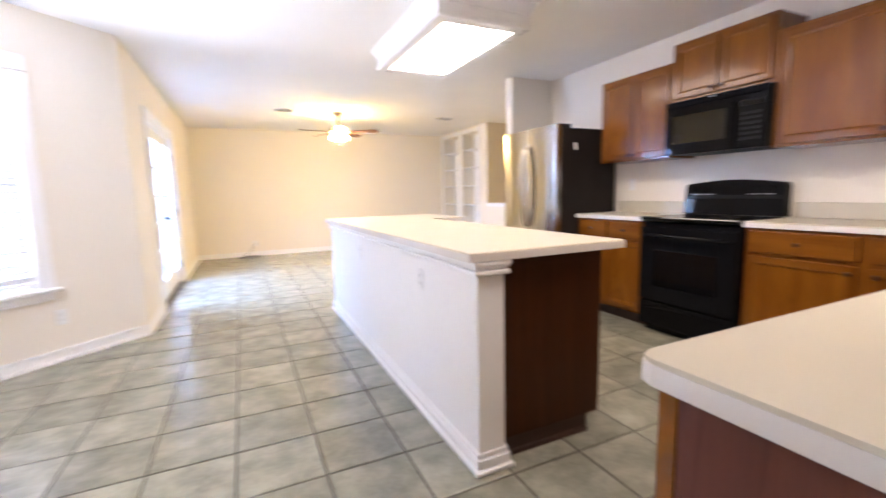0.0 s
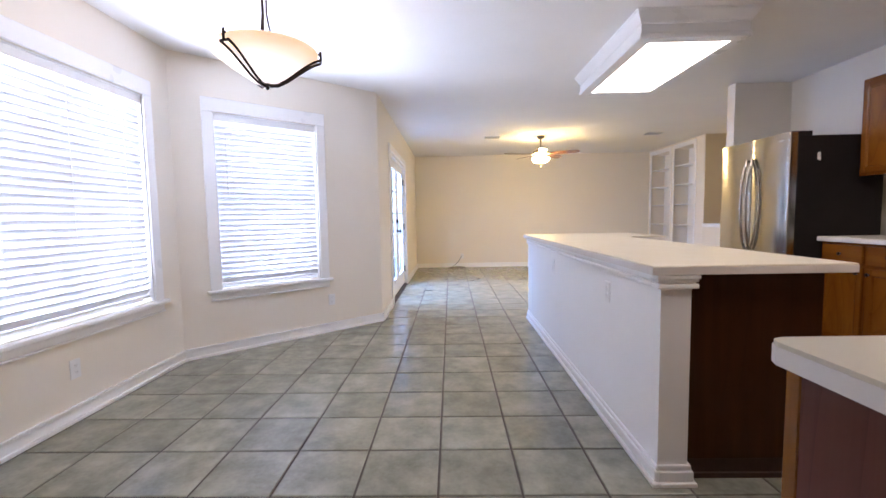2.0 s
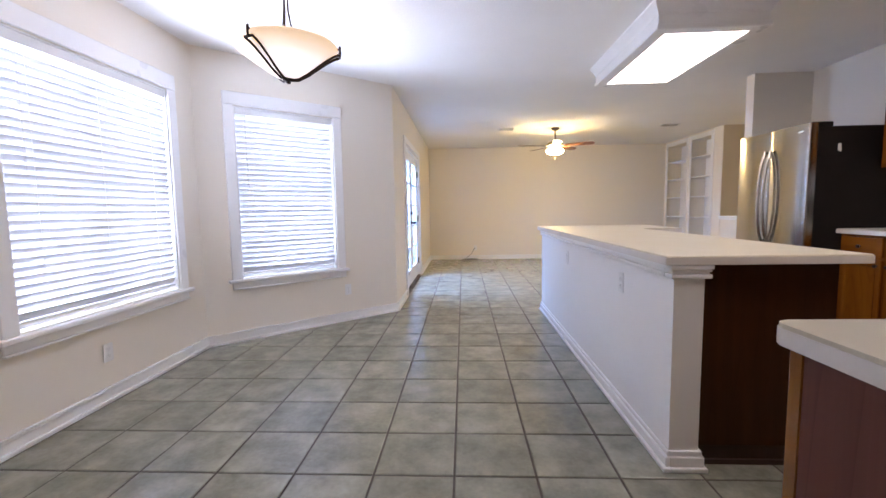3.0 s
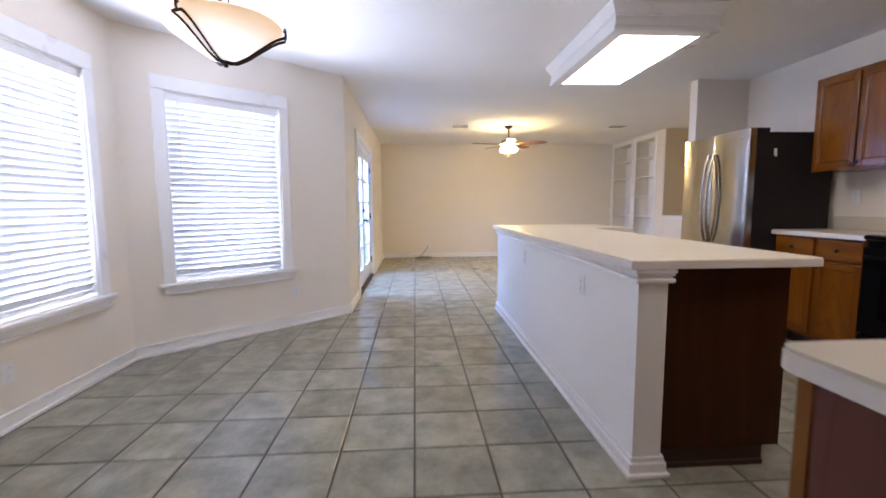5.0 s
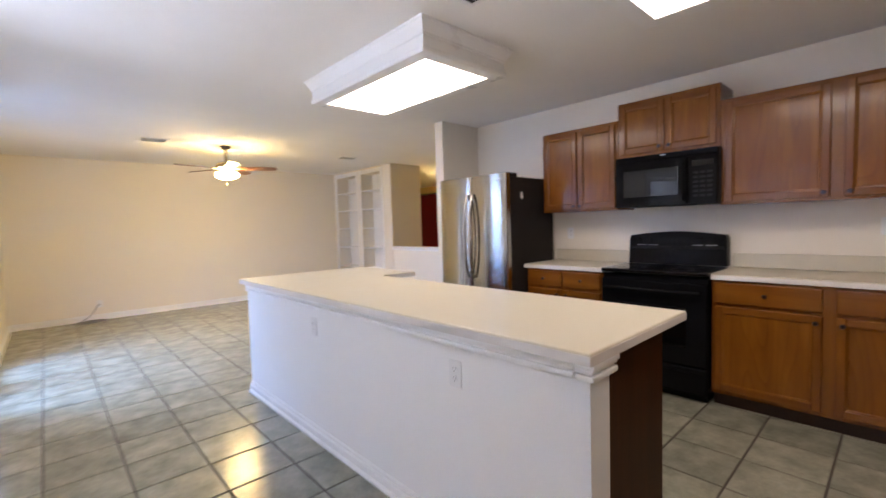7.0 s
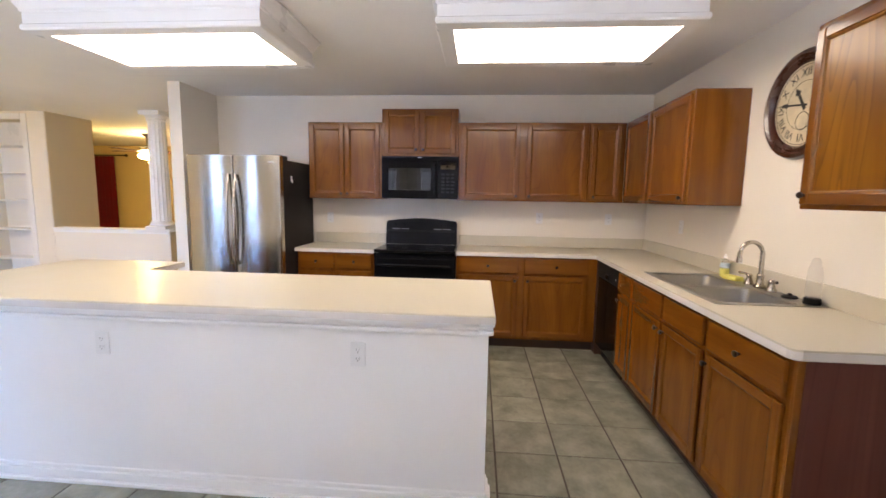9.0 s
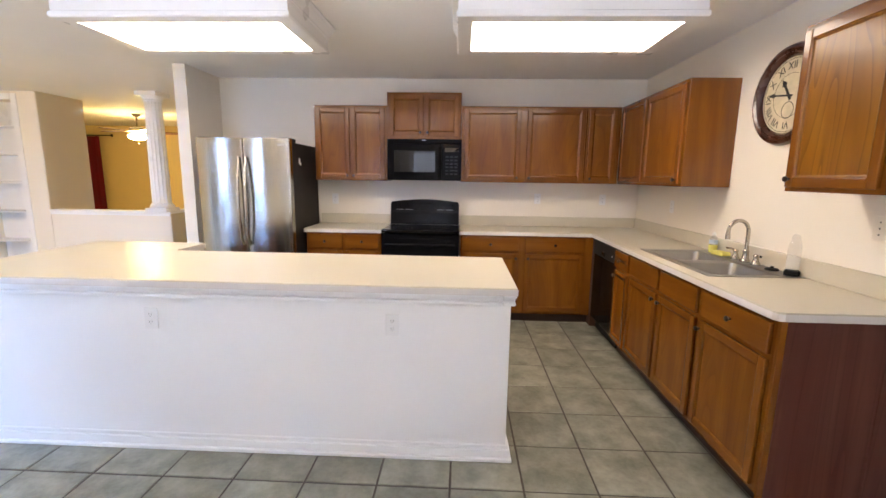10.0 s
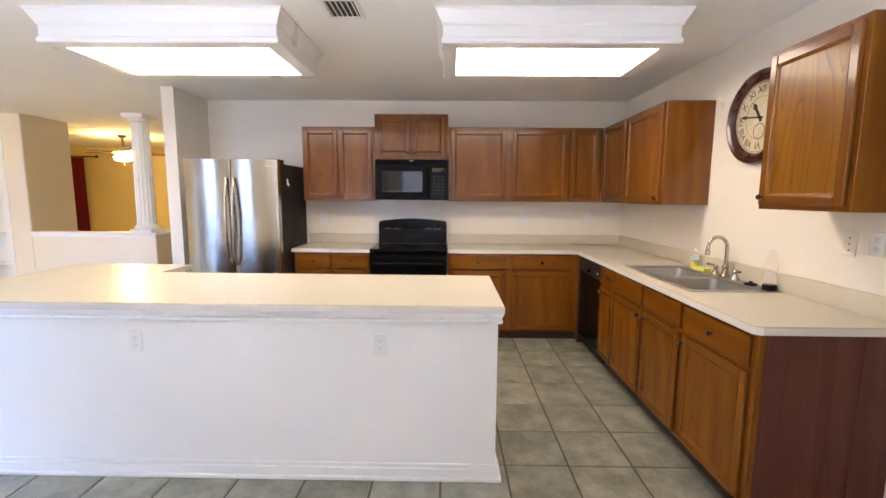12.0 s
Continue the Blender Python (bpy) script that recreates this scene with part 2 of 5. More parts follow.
TAN = surf("tan wall paint", (0.64, 0.55, 0.39), 0.65, var=0.03, fine=120, bump=0.1, dist=0.002)
CURTAIN = surf("red curtain cloth", (0.30, 0.012, 0.016), 0.8, var=0.2, big=6, fine=200, bump=0.3)
YELLOW_WALL = surf("warm yellow wall paint", (0.72, 0.56, 0.26), 0.65, var=0.03, fine=120, bump=0.1, dist=0.002)
FAN_WOOD = wood("fan blade wood", (0.10, 0.035, 0.015), (0.19, 0.075, 0.035), (0.26, 0.11, 0.05), (2, 2, 20))
NICKEL = surf("antique nickel", (0.26, 0.23, 0.17), 0.3, 1.0, var=0.1, bump=0.0)
CLOCK_RIM = surf("mahogany clock rim", (0.055, 0.018, 0.012), 0.25, var=0.3, big=8, fine=60, bump=0.05, coat=0.4)
CLOCK_FACE = surf("aged paper dial", (0.62, 0.53, 0.36), 0.6, var=0.16, big=9, fine=40, bump=0.0)
INK = surf("black ink", (0.02, 0.017, 0.015), 0.6, bump=0.0)
SOAP_Y = surf("yellow sponge", (0.72, 0.68, 0.16), 0.8, var=0.15, fine=200, bump=0.4)
SOAP_B = surf("pale blue label", (0.55, 0.68, 0.78), 0.4, bump=0.0)
GRASS = surf("mown grass", (0.07, 0.11, 0.035), 0.95, var=0.4, big=2, fine=30, bump=0.5)
FENCE_M = wood("weathered fence board", (0.16, 0.12, 0.09), (0.24, 0.19, 0.15), (0.32, 0.26, 0.21), (14, 14, 1), 0.8, 0.0)
CABLE_M = surf("grey cable", (0.15, 0.135, 0.12), 0.5, bump=0.0)


# ---- mesh helpers ----
def box(bm, x0, x1, y0, y1, z0, z1, bevel=0.0, seg=1):
    r = bmesh.ops.create_cube(bm, size=1)
    vs = r["verts"]
    for v in vs:
        v.co = Vector(((x0 + x1) / 2 + v.co.x * (x1 - x0), (y0 + y1) / 2 + v.co.y * (y1 - y0), (z0 + z1) / 2 + v.co.z * (z1 - z0)))
    if bevel:
        es = list({e for v in vs for e in v.link_edges})
        bmesh.ops.bevel(bm, geom=es, offset=bevel, segments=seg, affect="EDGES", profile=0.5)
    return vs


def prism(bm, pts, z0, z1, bevel=0.0):
    """An upright prism over a plan polygon (counter-clockwise)."""
    lo = [bm.verts.new((x, y, z0)) for x, y in pts]
    hi = [bm.verts.new((x, y, z1)) for x, y in pts]
    k = len(pts)
    bm.faces.new(lo[::-1])
    top = bm.faces.new(hi)
    for i in range(k):
        bm.faces.new((lo[i], lo[(i + 1) % k], hi[(i + 1) % k], hi[i]))
    if bevel:
        bmesh.ops.bevel(bm, geom=list(top.edges), offset=bevel, segments=3, affect="EDGES", profile=0.5)


def strip(bm, p, q, t0, t1, z0, z1):
    """A straight bar from p to q in plan, from t0 to t1 to the left of the way, between two heights."""
    p, q = Vector(p), Vector(q)
    d = (q - p).normalized()
    nrm = Vector((-d.y, d.x))
    a, b, c, e = p + nrm * t0, q + nrm * t0, q + nrm * t1, p + nrm * t1
    pts = [a, b, c, e]
    if t1 < t0:
        pts = pts[::-1]
    prism(bm, [(v.x, v.y) for v in pts], z0, z1)


def lathe(bm, prof, at=(0, 0, 0), n=32, axis="Z", closed=True):
    """A turned body from (radius, height) pairs."""
    rings = []
    for r, h in prof:
        ring = []
        for i in range(n):
            a = 2 * math.pi * i / n
            c, s = r * math.cos(a), r * math.sin(a)
            co = {"Z": (c, s, h), "X": (h, c, s), "Y": (s, h, c)}[axis]
            ring.append(bm.verts.new(Vector(co) + Vector(at)))
        rings.append(ring)
    for a, b in zip(rings, rings[1:]):
        for i in range(n):
            bm.faces.new((a[i], a[(i + 1) % n], b[(i + 1) % n], b[i]))
    if closed and prof[0][0] > 1e-5:
        bm.faces.new(rings[0][::-1])
    if closed and prof[-1][0] > 1e-5:
        bm.faces.new(rings[-1])
    bmesh.ops.remove_doubles(bm, verts=[v for r in rings for v in r], dist=1e-6)


def tube(bm, pts, r, n=10, flat=1.0):
    """A round bar through points; flat squeezes it upright."""
    pts = [Vector(p) for p in pts]
    rings = []
    for i, p in enumerate(pts):
        d = (pts[min(i + 1, len(pts) - 1)] - pts[max(i - 1, 0)]).normalized()
        up = Vector((0, 0, 1)) if abs(d.z) < 0.95 else Vector((1, 0, 0))
        s = d.cross(up).normalized()
        u = s.cross(d)
        rr = r[i] if isinstance(r, (list, tuple)) else r
        rings.append([bm.verts.new(p + s * math.cos(2 * math.pi * k / n) * rr + u * math.sin(2 * math.pi * k / n) * rr * flat) for k in range(n)])
    for a, b in zip(rings, rings[1:]):
        for k in range(n):
            bm.faces.new((a[k], a[(k + 1) % n], b[(k + 1) % n], b[k]))
    bm.faces.new(rings[0][::-1])
    bm.faces.new(rings[-1])


def mesh_of(name, bm, material, smooth=False):
    bmesh.ops.recalc_face_normals(bm, faces=bm.faces[:])
    me = bpy.data.meshes.new(name)
    bm.to_mesh(me)
    bm.free()
    if material:
        me.materials.append(material)
    if smooth:
        for p in me.polygons:
            p.use_smooth = True
        me.set_sharp_from_angle(angle=radians(35))
    return me


def part(name, bm, material, parent, label="", smooth=False):
    o = new(name, mesh_of(name, bm, material, smooth))
    o.parent = parent
    if label:
        tagged(o, label)
    return o


def solid(name, bm, material, label, category, kind="", group="", smooth=False, m=None):
    o = new(name, mesh_of(name, bm, material, smooth))
    if m:
        o.matrix_basis = m
    return tagged(o, label, category, group, kind)


def thing(name, m, label, category, group="", kind=""):
    o = new(name)
    o.empty_display_size = 0.1
    o.matrix_basis = m
    return tagged(o, label, category, group, kind)


def bx(*a, bevel=0.0, seg=1):
    bm = bmesh.new()
    box(bm, *a, bevel=bevel, seg=seg)
    return bm


def arc(cx, cy, r, a0, a1, n):
    return [(cx + r * math.cos(radians(a0 + (a1 - a0) * i / n)), cy + r * math.sin(radians(a0 + (a1 - a0) * i / n))) for i in range(n + 1)]


# ---- plan ----
CEIL = 2.56
BACK, SOUTH = 3.715, -0.15         # kitchen walls: behind the range, behind the sink
BAY = -2.25                        # bay window wall
B1, B2 = (BAY, 1.40), (BAY, 3.265)  # its corners
W1, W2 = (-0.785, 0.084), (-0.785, 4.60)
WEST, NORTH, EAST = -0.785, 9.70, 4.55
TOP = 0.962                       # worktops


def wall(name, p, q, thick, holes=(), z1=CEIL, material=WALL, label="cream painted plaster wall", z0=0.0):
    """A wall whose face runs from p to q with its body to the right of the way; holes are (from, to, low, high) along it."""
    bm = bmesh.new()
    p, q = Vector(p), Vector(q)
    d = (q - p).normalized()
    length = (q - p).length
    cuts = sorted({0.0, length, *[h[0] for h in holes], *[h[1] for h in holes]})
    for a, b in zip(cuts, cuts[1:]):
        spans = [(z0, z1)]
        for h in holes:
            if h[0] <= a + 1e-6 and h[1] >= b - 1e-6:
                spans = [(z0, h[2]), (h[3], z1)]
        for lo, hi in spans:
            if hi - lo > 0.001:
                strip(bm, p + d * a, p + d * b, 0, -thick, lo, hi)
    bmesh.ops.remove_doubles(bm, verts=bm.verts[:], dist=1e-5)
    return solid(name, bm, material, label, "wall", "structure")


T = 0.14
wall("wall_kitchen_back", (BACK, 4.555), (BACK, SOUTH - T), -T)
wall("wall_kitchen_sink", (0.40, SOUTH), (BACK, SOUTH), T)
# Next three: unseen closing walls, run far back so less light bounces in.
wall("wall_unseen_east", (0.40, -6.0), (0.40, SOUTH - T), T)
wall("wall_unseen_end", (WEST, -6.0), (0.40 + T, -6.0), T)
wall("wall_unseen_west", W1, (WEST, -6.0 - T), T)
wall("wall_bay_near", B1, W1, T)
wall("wall_bay", B2, B1, T, [(0.32, 1.56, 0.58, 2.115)])
AW = (Vector(W2) - Vector(B2)).length
AD = (Vector(W2) - Vector(B2)).normalized()
wall("wall_bay_far", W2, B2, T, [(AW - 1.250, AW - 0.315, 0.575, 2.11)])
wall("wall_garden", (WEST, NORTH), W2, T, [(NORTH - 7.30, NORTH - 5.50, 0.0, 2.06)])
wall("wall_north", (EAST + 0.7, NORTH), (WEST - T, NORTH), T)
wall("wall_wing", (3.11, 4.555), (8.6, 4.555), -0.125)
wall("wall_far_room_east", (8.6, 11.6), (8.6, 4.66), -T, material=YELLOW_WALL, label="yellow painted wall of the next room")
wall("wall_far_room_north", (8.6 + T, 11.6), (5.27 - T, 11.6), T, material=YELLOW_WALL, label="yellow painted wall of the next room")
wall("wall_far_room_west", (5.27, NORTH + T), (5.27, 11.6), -T, material=YELLOW_WALL, label="yellow painted wall of the next room")

# wall of built-in shelves, with two recesses
bm = bmesh.new()
for y0, y1, z0, z1 in ((9.60, NORTH, 0, CEIL), (8.62, 8.74, 0, CEIL), (7.56, 7.86, 0, CEIL), (8.74, 9.60, 0, 0.12), (8.74, 9.60, 2.46, CEIL), (7.86, 8.62, 0, 0.12), (7.86, 8.62, 2.46, CEIL)):
    box(bm, EAST, 4.90, y0, y1, z0, z1)
box(bm, 4.90, 5.27, 7.56, NORTH, 0, CEIL)
bmesh.ops.remove_doubles(bm, verts=bm.verts[:], dist=1e-5)
shelf_wall = solid("wall_shelves", bm, WALL, "cream wall with two recessed shelf bays", "wall", "structure")
for k, (y0, y1) in enumerate(((8.74, 9.60), (7.86, 8.62))):
    unit = thing("built_in_shelves", pose(EAST, (y0 + y1) / 2, 0), "white built-in shelves recessed in the living room wall", "shelves", "built-in shelves")
    h = (y1 - y0) / 2
    part("back_panel", bx(0.30, 0.335, -h + 0.002, h - 0.002, 0.12, 2.46), TRIM, unit)
    for z in (0.50, 0.92, 1.33, 1.72, 2.10):
        part("shelf", bx(0.02, 0.30, -h + 0.002, h - 0.002, z, z + 0.022, bevel=0.003), TRIM, unit)
    for s in (-1, 1):
        part("stile", bx(-0.014, 0.0, s * h - 0.042, s * h + 0.042, 0.06, 2.53, bevel=0.003), TRIM, unit)
    part("rail", bx(-0.013, 0.0, -h + 0.045, h - 0.045, 2.45, 2.53, bevel=0.003), TRIM, unit)

solid("wall_reveal", bx(EAST + 0.012, 5.28, 7.553, 7.559, 0, CEIL), TAN, "tan painted return wall of the next room", "wall", "structure")
solid("wall_low_return", bx(EAST + 0.012, 6.4, 5.832, 5.838, 0, 0.944), TAN, "tan painted face of the low wall", "wall", "structure")
# low wall round the next room, with its ledge
bm = bmesh.new()
box(bm, EAST, EAST + 0.13, 5.84, 7.552, 0, 0.945)
box(bm, EAST + 0.13, 6.4, 5.84, 5.97, 0, 0.945)
bmesh.ops.remove_doubles(bm, verts=bm.verts[:], dist=1e-5)
solid("wall_low", bm, WALL, "cream low wall round the next room", "wall", "structure")
bm = bmesh.new()
box(bm, EAST - 0.03, EAST + 0.16, 5.81, 7.552, 0.947, 0.982, bevel=0.008, seg=2)
box(bm, EAST + 0.162, 6.4, 5.81, 6.0, 0.947, 0.982, bevel=0.008, seg=2)
box(bm, EAST - 0.012, EAST - 0.002, 5.84, 7.552, 0.915, 0.946)
solid("trim_low_wall_ledge", bm, TRIM, "white painted ledge on the low wall", "ledge", "structure")

# floor slab, ceiling, outdoors
bm = bmesh.new()
box(bm, -2.5, 8.8, -6.2, 11.8, -0.16, -0.005)
floor = solid("floor", bm, GROUT, "dark grout bed under grey ceramic floor tiles", "floor", "structure")
bm = bmesh.new()
box(bm, -2.5, 8.8, -6.2, 11.8, CEIL, CEIL + 0.15)
solid("ceiling", bm, CEIL_M, "white ceiling with a fine sprayed texture", "ceiling", "structure")
bm = bmesh.new()
box(bm, -400, 400, -400, 400, -0.40, -0.20)
solid("ground", bm, GRASS, "mown grass round the house", "ground", "structure")


def baseboard(name, runs):
    bm = bmesh.new()
    for p, q in runs:
        strip(bm, p, q, 0.001, 0.013, 0.0, 0.074)
        strip(bm, p, q, 0.001, 0.007, 0.074, 0.079)
        strip(bm, p, q, 0.001, 0.020, 0.079, 0.094)
        strip(bm, p, q, 0.013, 0.028, 0.0, 0.020)
    return solid(name, bm, TRIM, "white painted baseboard along the wall", "baseboard", "structure")


baseboard("baseboard_bay", [(W2, B2), (B2, B1), (B1, W1), (W1, (WEST, -5.98))])
baseboard("baseboard_garden", [((WEST, 5.40), W2), ((WEST, NORTH), (WEST, 7.40))])
baseboard("baseboard_north", [((EAST, NORTH), (WEST, NORTH))])
baseboard("baseboard_low_wall", [((EAST, 5.84), (EAST, 7.81))])


# ---- windows with blinds ----
def window(name, m, w, z0, z1, label):
    """Local x along the wall, y outwards through it, z up; the opening is w wide from z0 to z1 and centred."""
    top = thing(name, m, label, "window", "", "structure")
    h = w / 2
    mid = (z0 + z1) / 2
    fr = bmesh.new()
    for a in ((-h, -h + 0.05, z0, z1), (h - 0.05, h, z0, z1), (-h + 0.05, h - 0.05, z0, z0 + 0.05), (-h + 0.05, h - 0.05, z1 - 0.05, z1), (-h + 0.05, h - 0.05, mid - 0.025, mid + 0.025)):
        box(fr, a[0], a[1], 0.085, 0.125, a[2], a[3], bevel=0.004)
    part("window_frame", fr, VINYL, top, "white vinyl sash frame")
    for za, zb in ((z0 + 0.05, mid - 0.025), (mid + 0.025, z1 - 0.05)):
        g = part("pane", bx(-h + 0.05, h - 0.05, 0.100, 0.104, za, zb), CLEAR, top)
        g.visible_shadow = False
    jam = bmesh.new()
    box(jam, -h - 0.001, -h + 0.008, 0.0, 0.085, z0, z1)
    box(jam, h - 0.008, h + 0.001, 0.0, 0.085, z0, z1)
    box(jam, -h + 0.008, h - 0.008, 0.0, 0.085, z1 - 0.008, z1 + 0.001)
    part("jamb_lining", jam, TRIM, top)
    for s in (-1, 1):
        part("casing", bx(s * (h + 0.045) - 0.045, s * (h + 0.045) + 0.045, -0.018, -0.001, z0 - 0.01, z1 + 0.005, bevel=0.004), TRIM, top)
    part("head_casing", bx(-h - 0.09, h + 0.09, -0.020, -0.001, z1 + 0.006, z1 + 0.120, bevel=0.004), TRIM, top)
    part("window_sill", bx(-h - 0.12, h + 0.12, -0.050, 0.085, z0 - 0.035, z0 - 0.004, bevel=0.008, seg=2), TRIM, top)
    ap = bmesh.new()
    box(ap, -h - 0.09, h + 0.09, -0.016, -0.001, z0 - 0.085, z0 - 0.036, bevel=0.004)
    box(ap, -h - 0.09, h + 0.09, -0.026, -0.001, z0 - 0.098, z0 - 0.086, bevel=0.003)
    part("apron", ap, TRIM, top)
    return top


def blind(m, w, z0, z1, label):
    b = thing("window_blind", m, label, "blind", "blinds of the breakfast nook")
    h = w / 2 - 0.012
    part("head_rail", bx(-h, h, 0.012, 0.058, z1 - 0.045, z1 - 0.010, bevel=0.003), PLASTIC_W, b)
    part("valance", bx(-h - 0.002, h + 0.002, 0.002, 0.010, z1 - 0.068, z1 - 0.010, bevel=0.002), PLASTIC_W, b)
    part("bottom_rail", bx(-h, h, 0.018, 0.058, z0 + 0.004, z0 + 0.022, bevel=0.004), PLASTIC_W, b)
    sl = bmesh.new()
    c, s, n = math.cos(radians(-58)), math.sin(radians(-58)), 4
    rows = []
    for i in range(n + 1):
        u = (i / n - 0.5) * 0.056
        bow = 0.003 * (1 - (2 * i / n - 1) ** 2)
        y, z = u * c + bow * s, u * s - bow * c
        rows.append([(x, y + dy, z + dz) for x in (-h, h) for dy, dz in ((0, 0), (s * 0.0022, -c * 0.0022))])
    vv = [[sl.verts.new(p) for p in r] for r in rows]
    for a, bq in zip(vv, vv[1:]):
        sl.faces.new((a[0], a[2], bq[2], bq[0]))
        sl.faces.new((a[1], bq[1], bq[3], a[3]))
        sl.faces.new((a[0], bq[0], bq[1], a[1]))
        sl.faces.new((a[2], a[3], bq[3], bq[2]))
    sl.faces.new((vv[0][0], vv[0][1], vv[0][3], vv[0][2]))
    sl.faces.new((vv[-1][0], vv[-1][2], vv[-1][3], vv[-1][1]))
    me = mesh_of("slat", sl, SLAT)
    z = z0 + 0.048
    while z < z1 - 0.075:
        o = new("slat", me)
        o.parent = b
        o.matrix_basis = pose(random.uniform(-0.001, 0.001), 0.036, z, random.uniform(-0.4, 0.4), 0, 0)
        z += 0.0475
    for x in (-h * 0.72, h * 0.72) + ((0,) if w > 1.1 else ()):
        cd = bmesh.new()
        tube(cd, [(x, 0.008, z0 + 0.02), (x, 0.008, z1 - 0.05)], 0.0012, 6)
        part("ladder_cord", cd, PLASTIC_W, b)
    wd = bmesh.new()
    tube(wd, [(-h * 0.82, -0.002, z1 - 0.07), (-h * 0.82, -0.006, z1 - 0.72)], 0.004, 8)
    part("tilt_wand", wd, CLEAR, b)
    return b


# local x must run to the right as seen from the room, y outwards
M_BAY = Matrix(((0, -1, 0, BAY), (1, 0, 0, 2.325), (0, 0, 1, 0), (0, 0, 0, 1)))
window("window_1", M_BAY, 1.24, 0.58, 2.115, "white double-hung bay window behind lowered blinds")
blind(M_BAY, 1.24, 0.605, 2.115, "lowered white slatted blind in the bay window")
mull = bx(-0.035, 0.035, 0.082, 0.128, 0.63, 2.065, bevel=0.004)
o = part("mullion", mull, VINYL, bpy.data.objects["window_1"])
ang = math.degrees(math.atan2(AD.y, AD.x))
AC = Vector(B2) + AD * (0.315 + 0.935 / 2)
M_ANG = pose(AC.x, AC.y, 0, 0, 0, ang)
window("window_2", M_ANG, 0.935, 0.575, 2.11, "white double-hung window in the angled nook wall")
blind(M_ANG, 0.935, 0.600, 2.11, "lowered white slatted blind in the angled window")


# ---- garden doors ----
door_set = thing("door_1", Matrix(((0, -1, 0, WEST), (1, 0, 0, 6.40), (0, 0, 1, 0), (0, 0, 0, 1))), "closed white french doors with glass panes to the garden", "door", "", "structure")
fr = bmesh.new()
box(fr, -0.90, -0.86, -0.001, 0.139, 0, 2.06)
box(fr, 0.86, 0.90, -0.001, 0.139, 0, 2.06)
box(fr, -0.86, 0.86, -0.001, 0.139, 2.03, 2.06)
part("frame", fr, TRIM, door_set)
for s in (-1, 1):
    part("casing", bx(s * 0.935 - 0.045, s * 0.935 + 0.045, -0.022, -0.001, 0, 2.065, bevel=0.004), TRIM, door_set)
part("head_casing", bx(-0.985, 0.985, -0.024, -0.001, 2.066, 2.155, bevel=0.004), TRIM, door_set)
part("threshold", bx(-0.86, 0.86, -0.01, 0.13, 0.0, 0.025, bevel=0.004), IRON, door_set)
for s in (-1, 1):
    x0, x1 = (-0.855, -0.003) if s < 0 else (0.003, 0.855)
    lf = bmesh.new()
    g0, g1, gz0, gz1 = x0 + 0.115, x1 - 0.115, 0.26, 1.90
    box(lf, x0, g0, 0.03, 0.075, 0.03, 2.025, bevel=0.003)
    box(lf, g1, x1, 0.03, 0.075, 0.03, 2.025, bevel=0.003)
    box(lf, g0, g1, 0.031, 0.074, 0.03, gz0, bevel=0.003)
    box(lf, g0, g1, 0.031, 0.074, gz1, 2.025, bevel=0.003)
    leaf = part("door_leaf", lf, TRIM, door_set)
    mt = bmesh.new()
    for i in range(1, 5):
        z = gz0 + (gz1 - gz0) * i / 5
        box(mt, g0, g1, 0.036, 0.069, z - 0.011, z + 0.011, bevel=0.004)
    part("muntin", mt, TRIM, leaf)
    for i in range(5):
        za, zb = gz0 + (gz1 - gz0) * i / 5 + 0.011, gz0 + (gz1 - gz0) * (i + 1) / 5 - 0.011
        g = part("pane", bx(g0, g1, 0.050, 0.054, za, zb), CLEAR, leaf)
        g.visible_shadow = False
    for z in (0.28, 1.02, 1.78):
        hg = bmesh.new()
        tube(hg, [(s * 0.858, 0.018, z - 0.05), (s * 0.858, 0.018, z + 0.05)], 0.009, 10)
        part("hinge", hg, BLACK_MATT, leaf, "black hinge")
kb = bmesh.new()
lathe(kb, [(0.028, 0.03), (0.028, 0.022), (0.012, 0.018), (0.012, -0.01), (0.024, -0.02), (0.026, -0.035), (0.015, -0.048), (0, -0.05)], (-0.06, 0, 0.97), 20, "Y")
part("door_knob", kb, BLACK_MATT, door_set, "black door knob", True)
kb = bmesh.new()
lathe(kb, [(0.028, 0.03), (0.028, 0.012), (0.022, 0.006), (0, 0.005)], (-0.06, 0, 1.12), 20, "Y")
part("deadbolt", kb, BLACK_MATT, door_set, "black deadbolt plate", True)

# plank fence outside the garden doors and nook
fence = thing("fence", pose(-6.5, 3.5, -0.2), "weathered wooden plank fence round the garden", "fence")
me = mesh_of("board", bx(-0.012, 0.012, -0.068, 0.068, 0.0, 1.85, bevel=0.003), FENCE_M)
for i in range(100):
    o = new("board", me)
    o.parent = fence
    o.matrix_basis = pose(random.uniform(-0.004, 0.004), -8 + i * 0.165, random.uniform(-0.02, 0.02), 0, 0, random.uniform(-2, 2))
for z in (0.35, 1.45):
    part("rail", bx(-0.06, -0.013, -8.1, 8.5, z, z + 0.09), FENCE_M, fence)


# ---- island ----
IX0, IX1, IY0, IY1 = 0.898, 1.62, 1.562, 4.655
island = thing("kitchen_island", pose(IX0, IY0, 0), "white panelled kitchen island with dark wooden end panel on tiled floor", "kitchen island")
L = IY1 - IY0
part("front_wall", bx(0, 0.128, 0, L, 0, 0.921), ISLAND_W, island)
part("return_wall", bx(0.130, 1.05, L - 0.12, L, 0, 0.921), ISLAND_W, island)
part("end_panel", bx(0.130, 0.715, 0.045, 0.065, 0.09, 0.921), SHADED_DARK_OAK, island, "dark brown wooden end panel, deepened for shade")
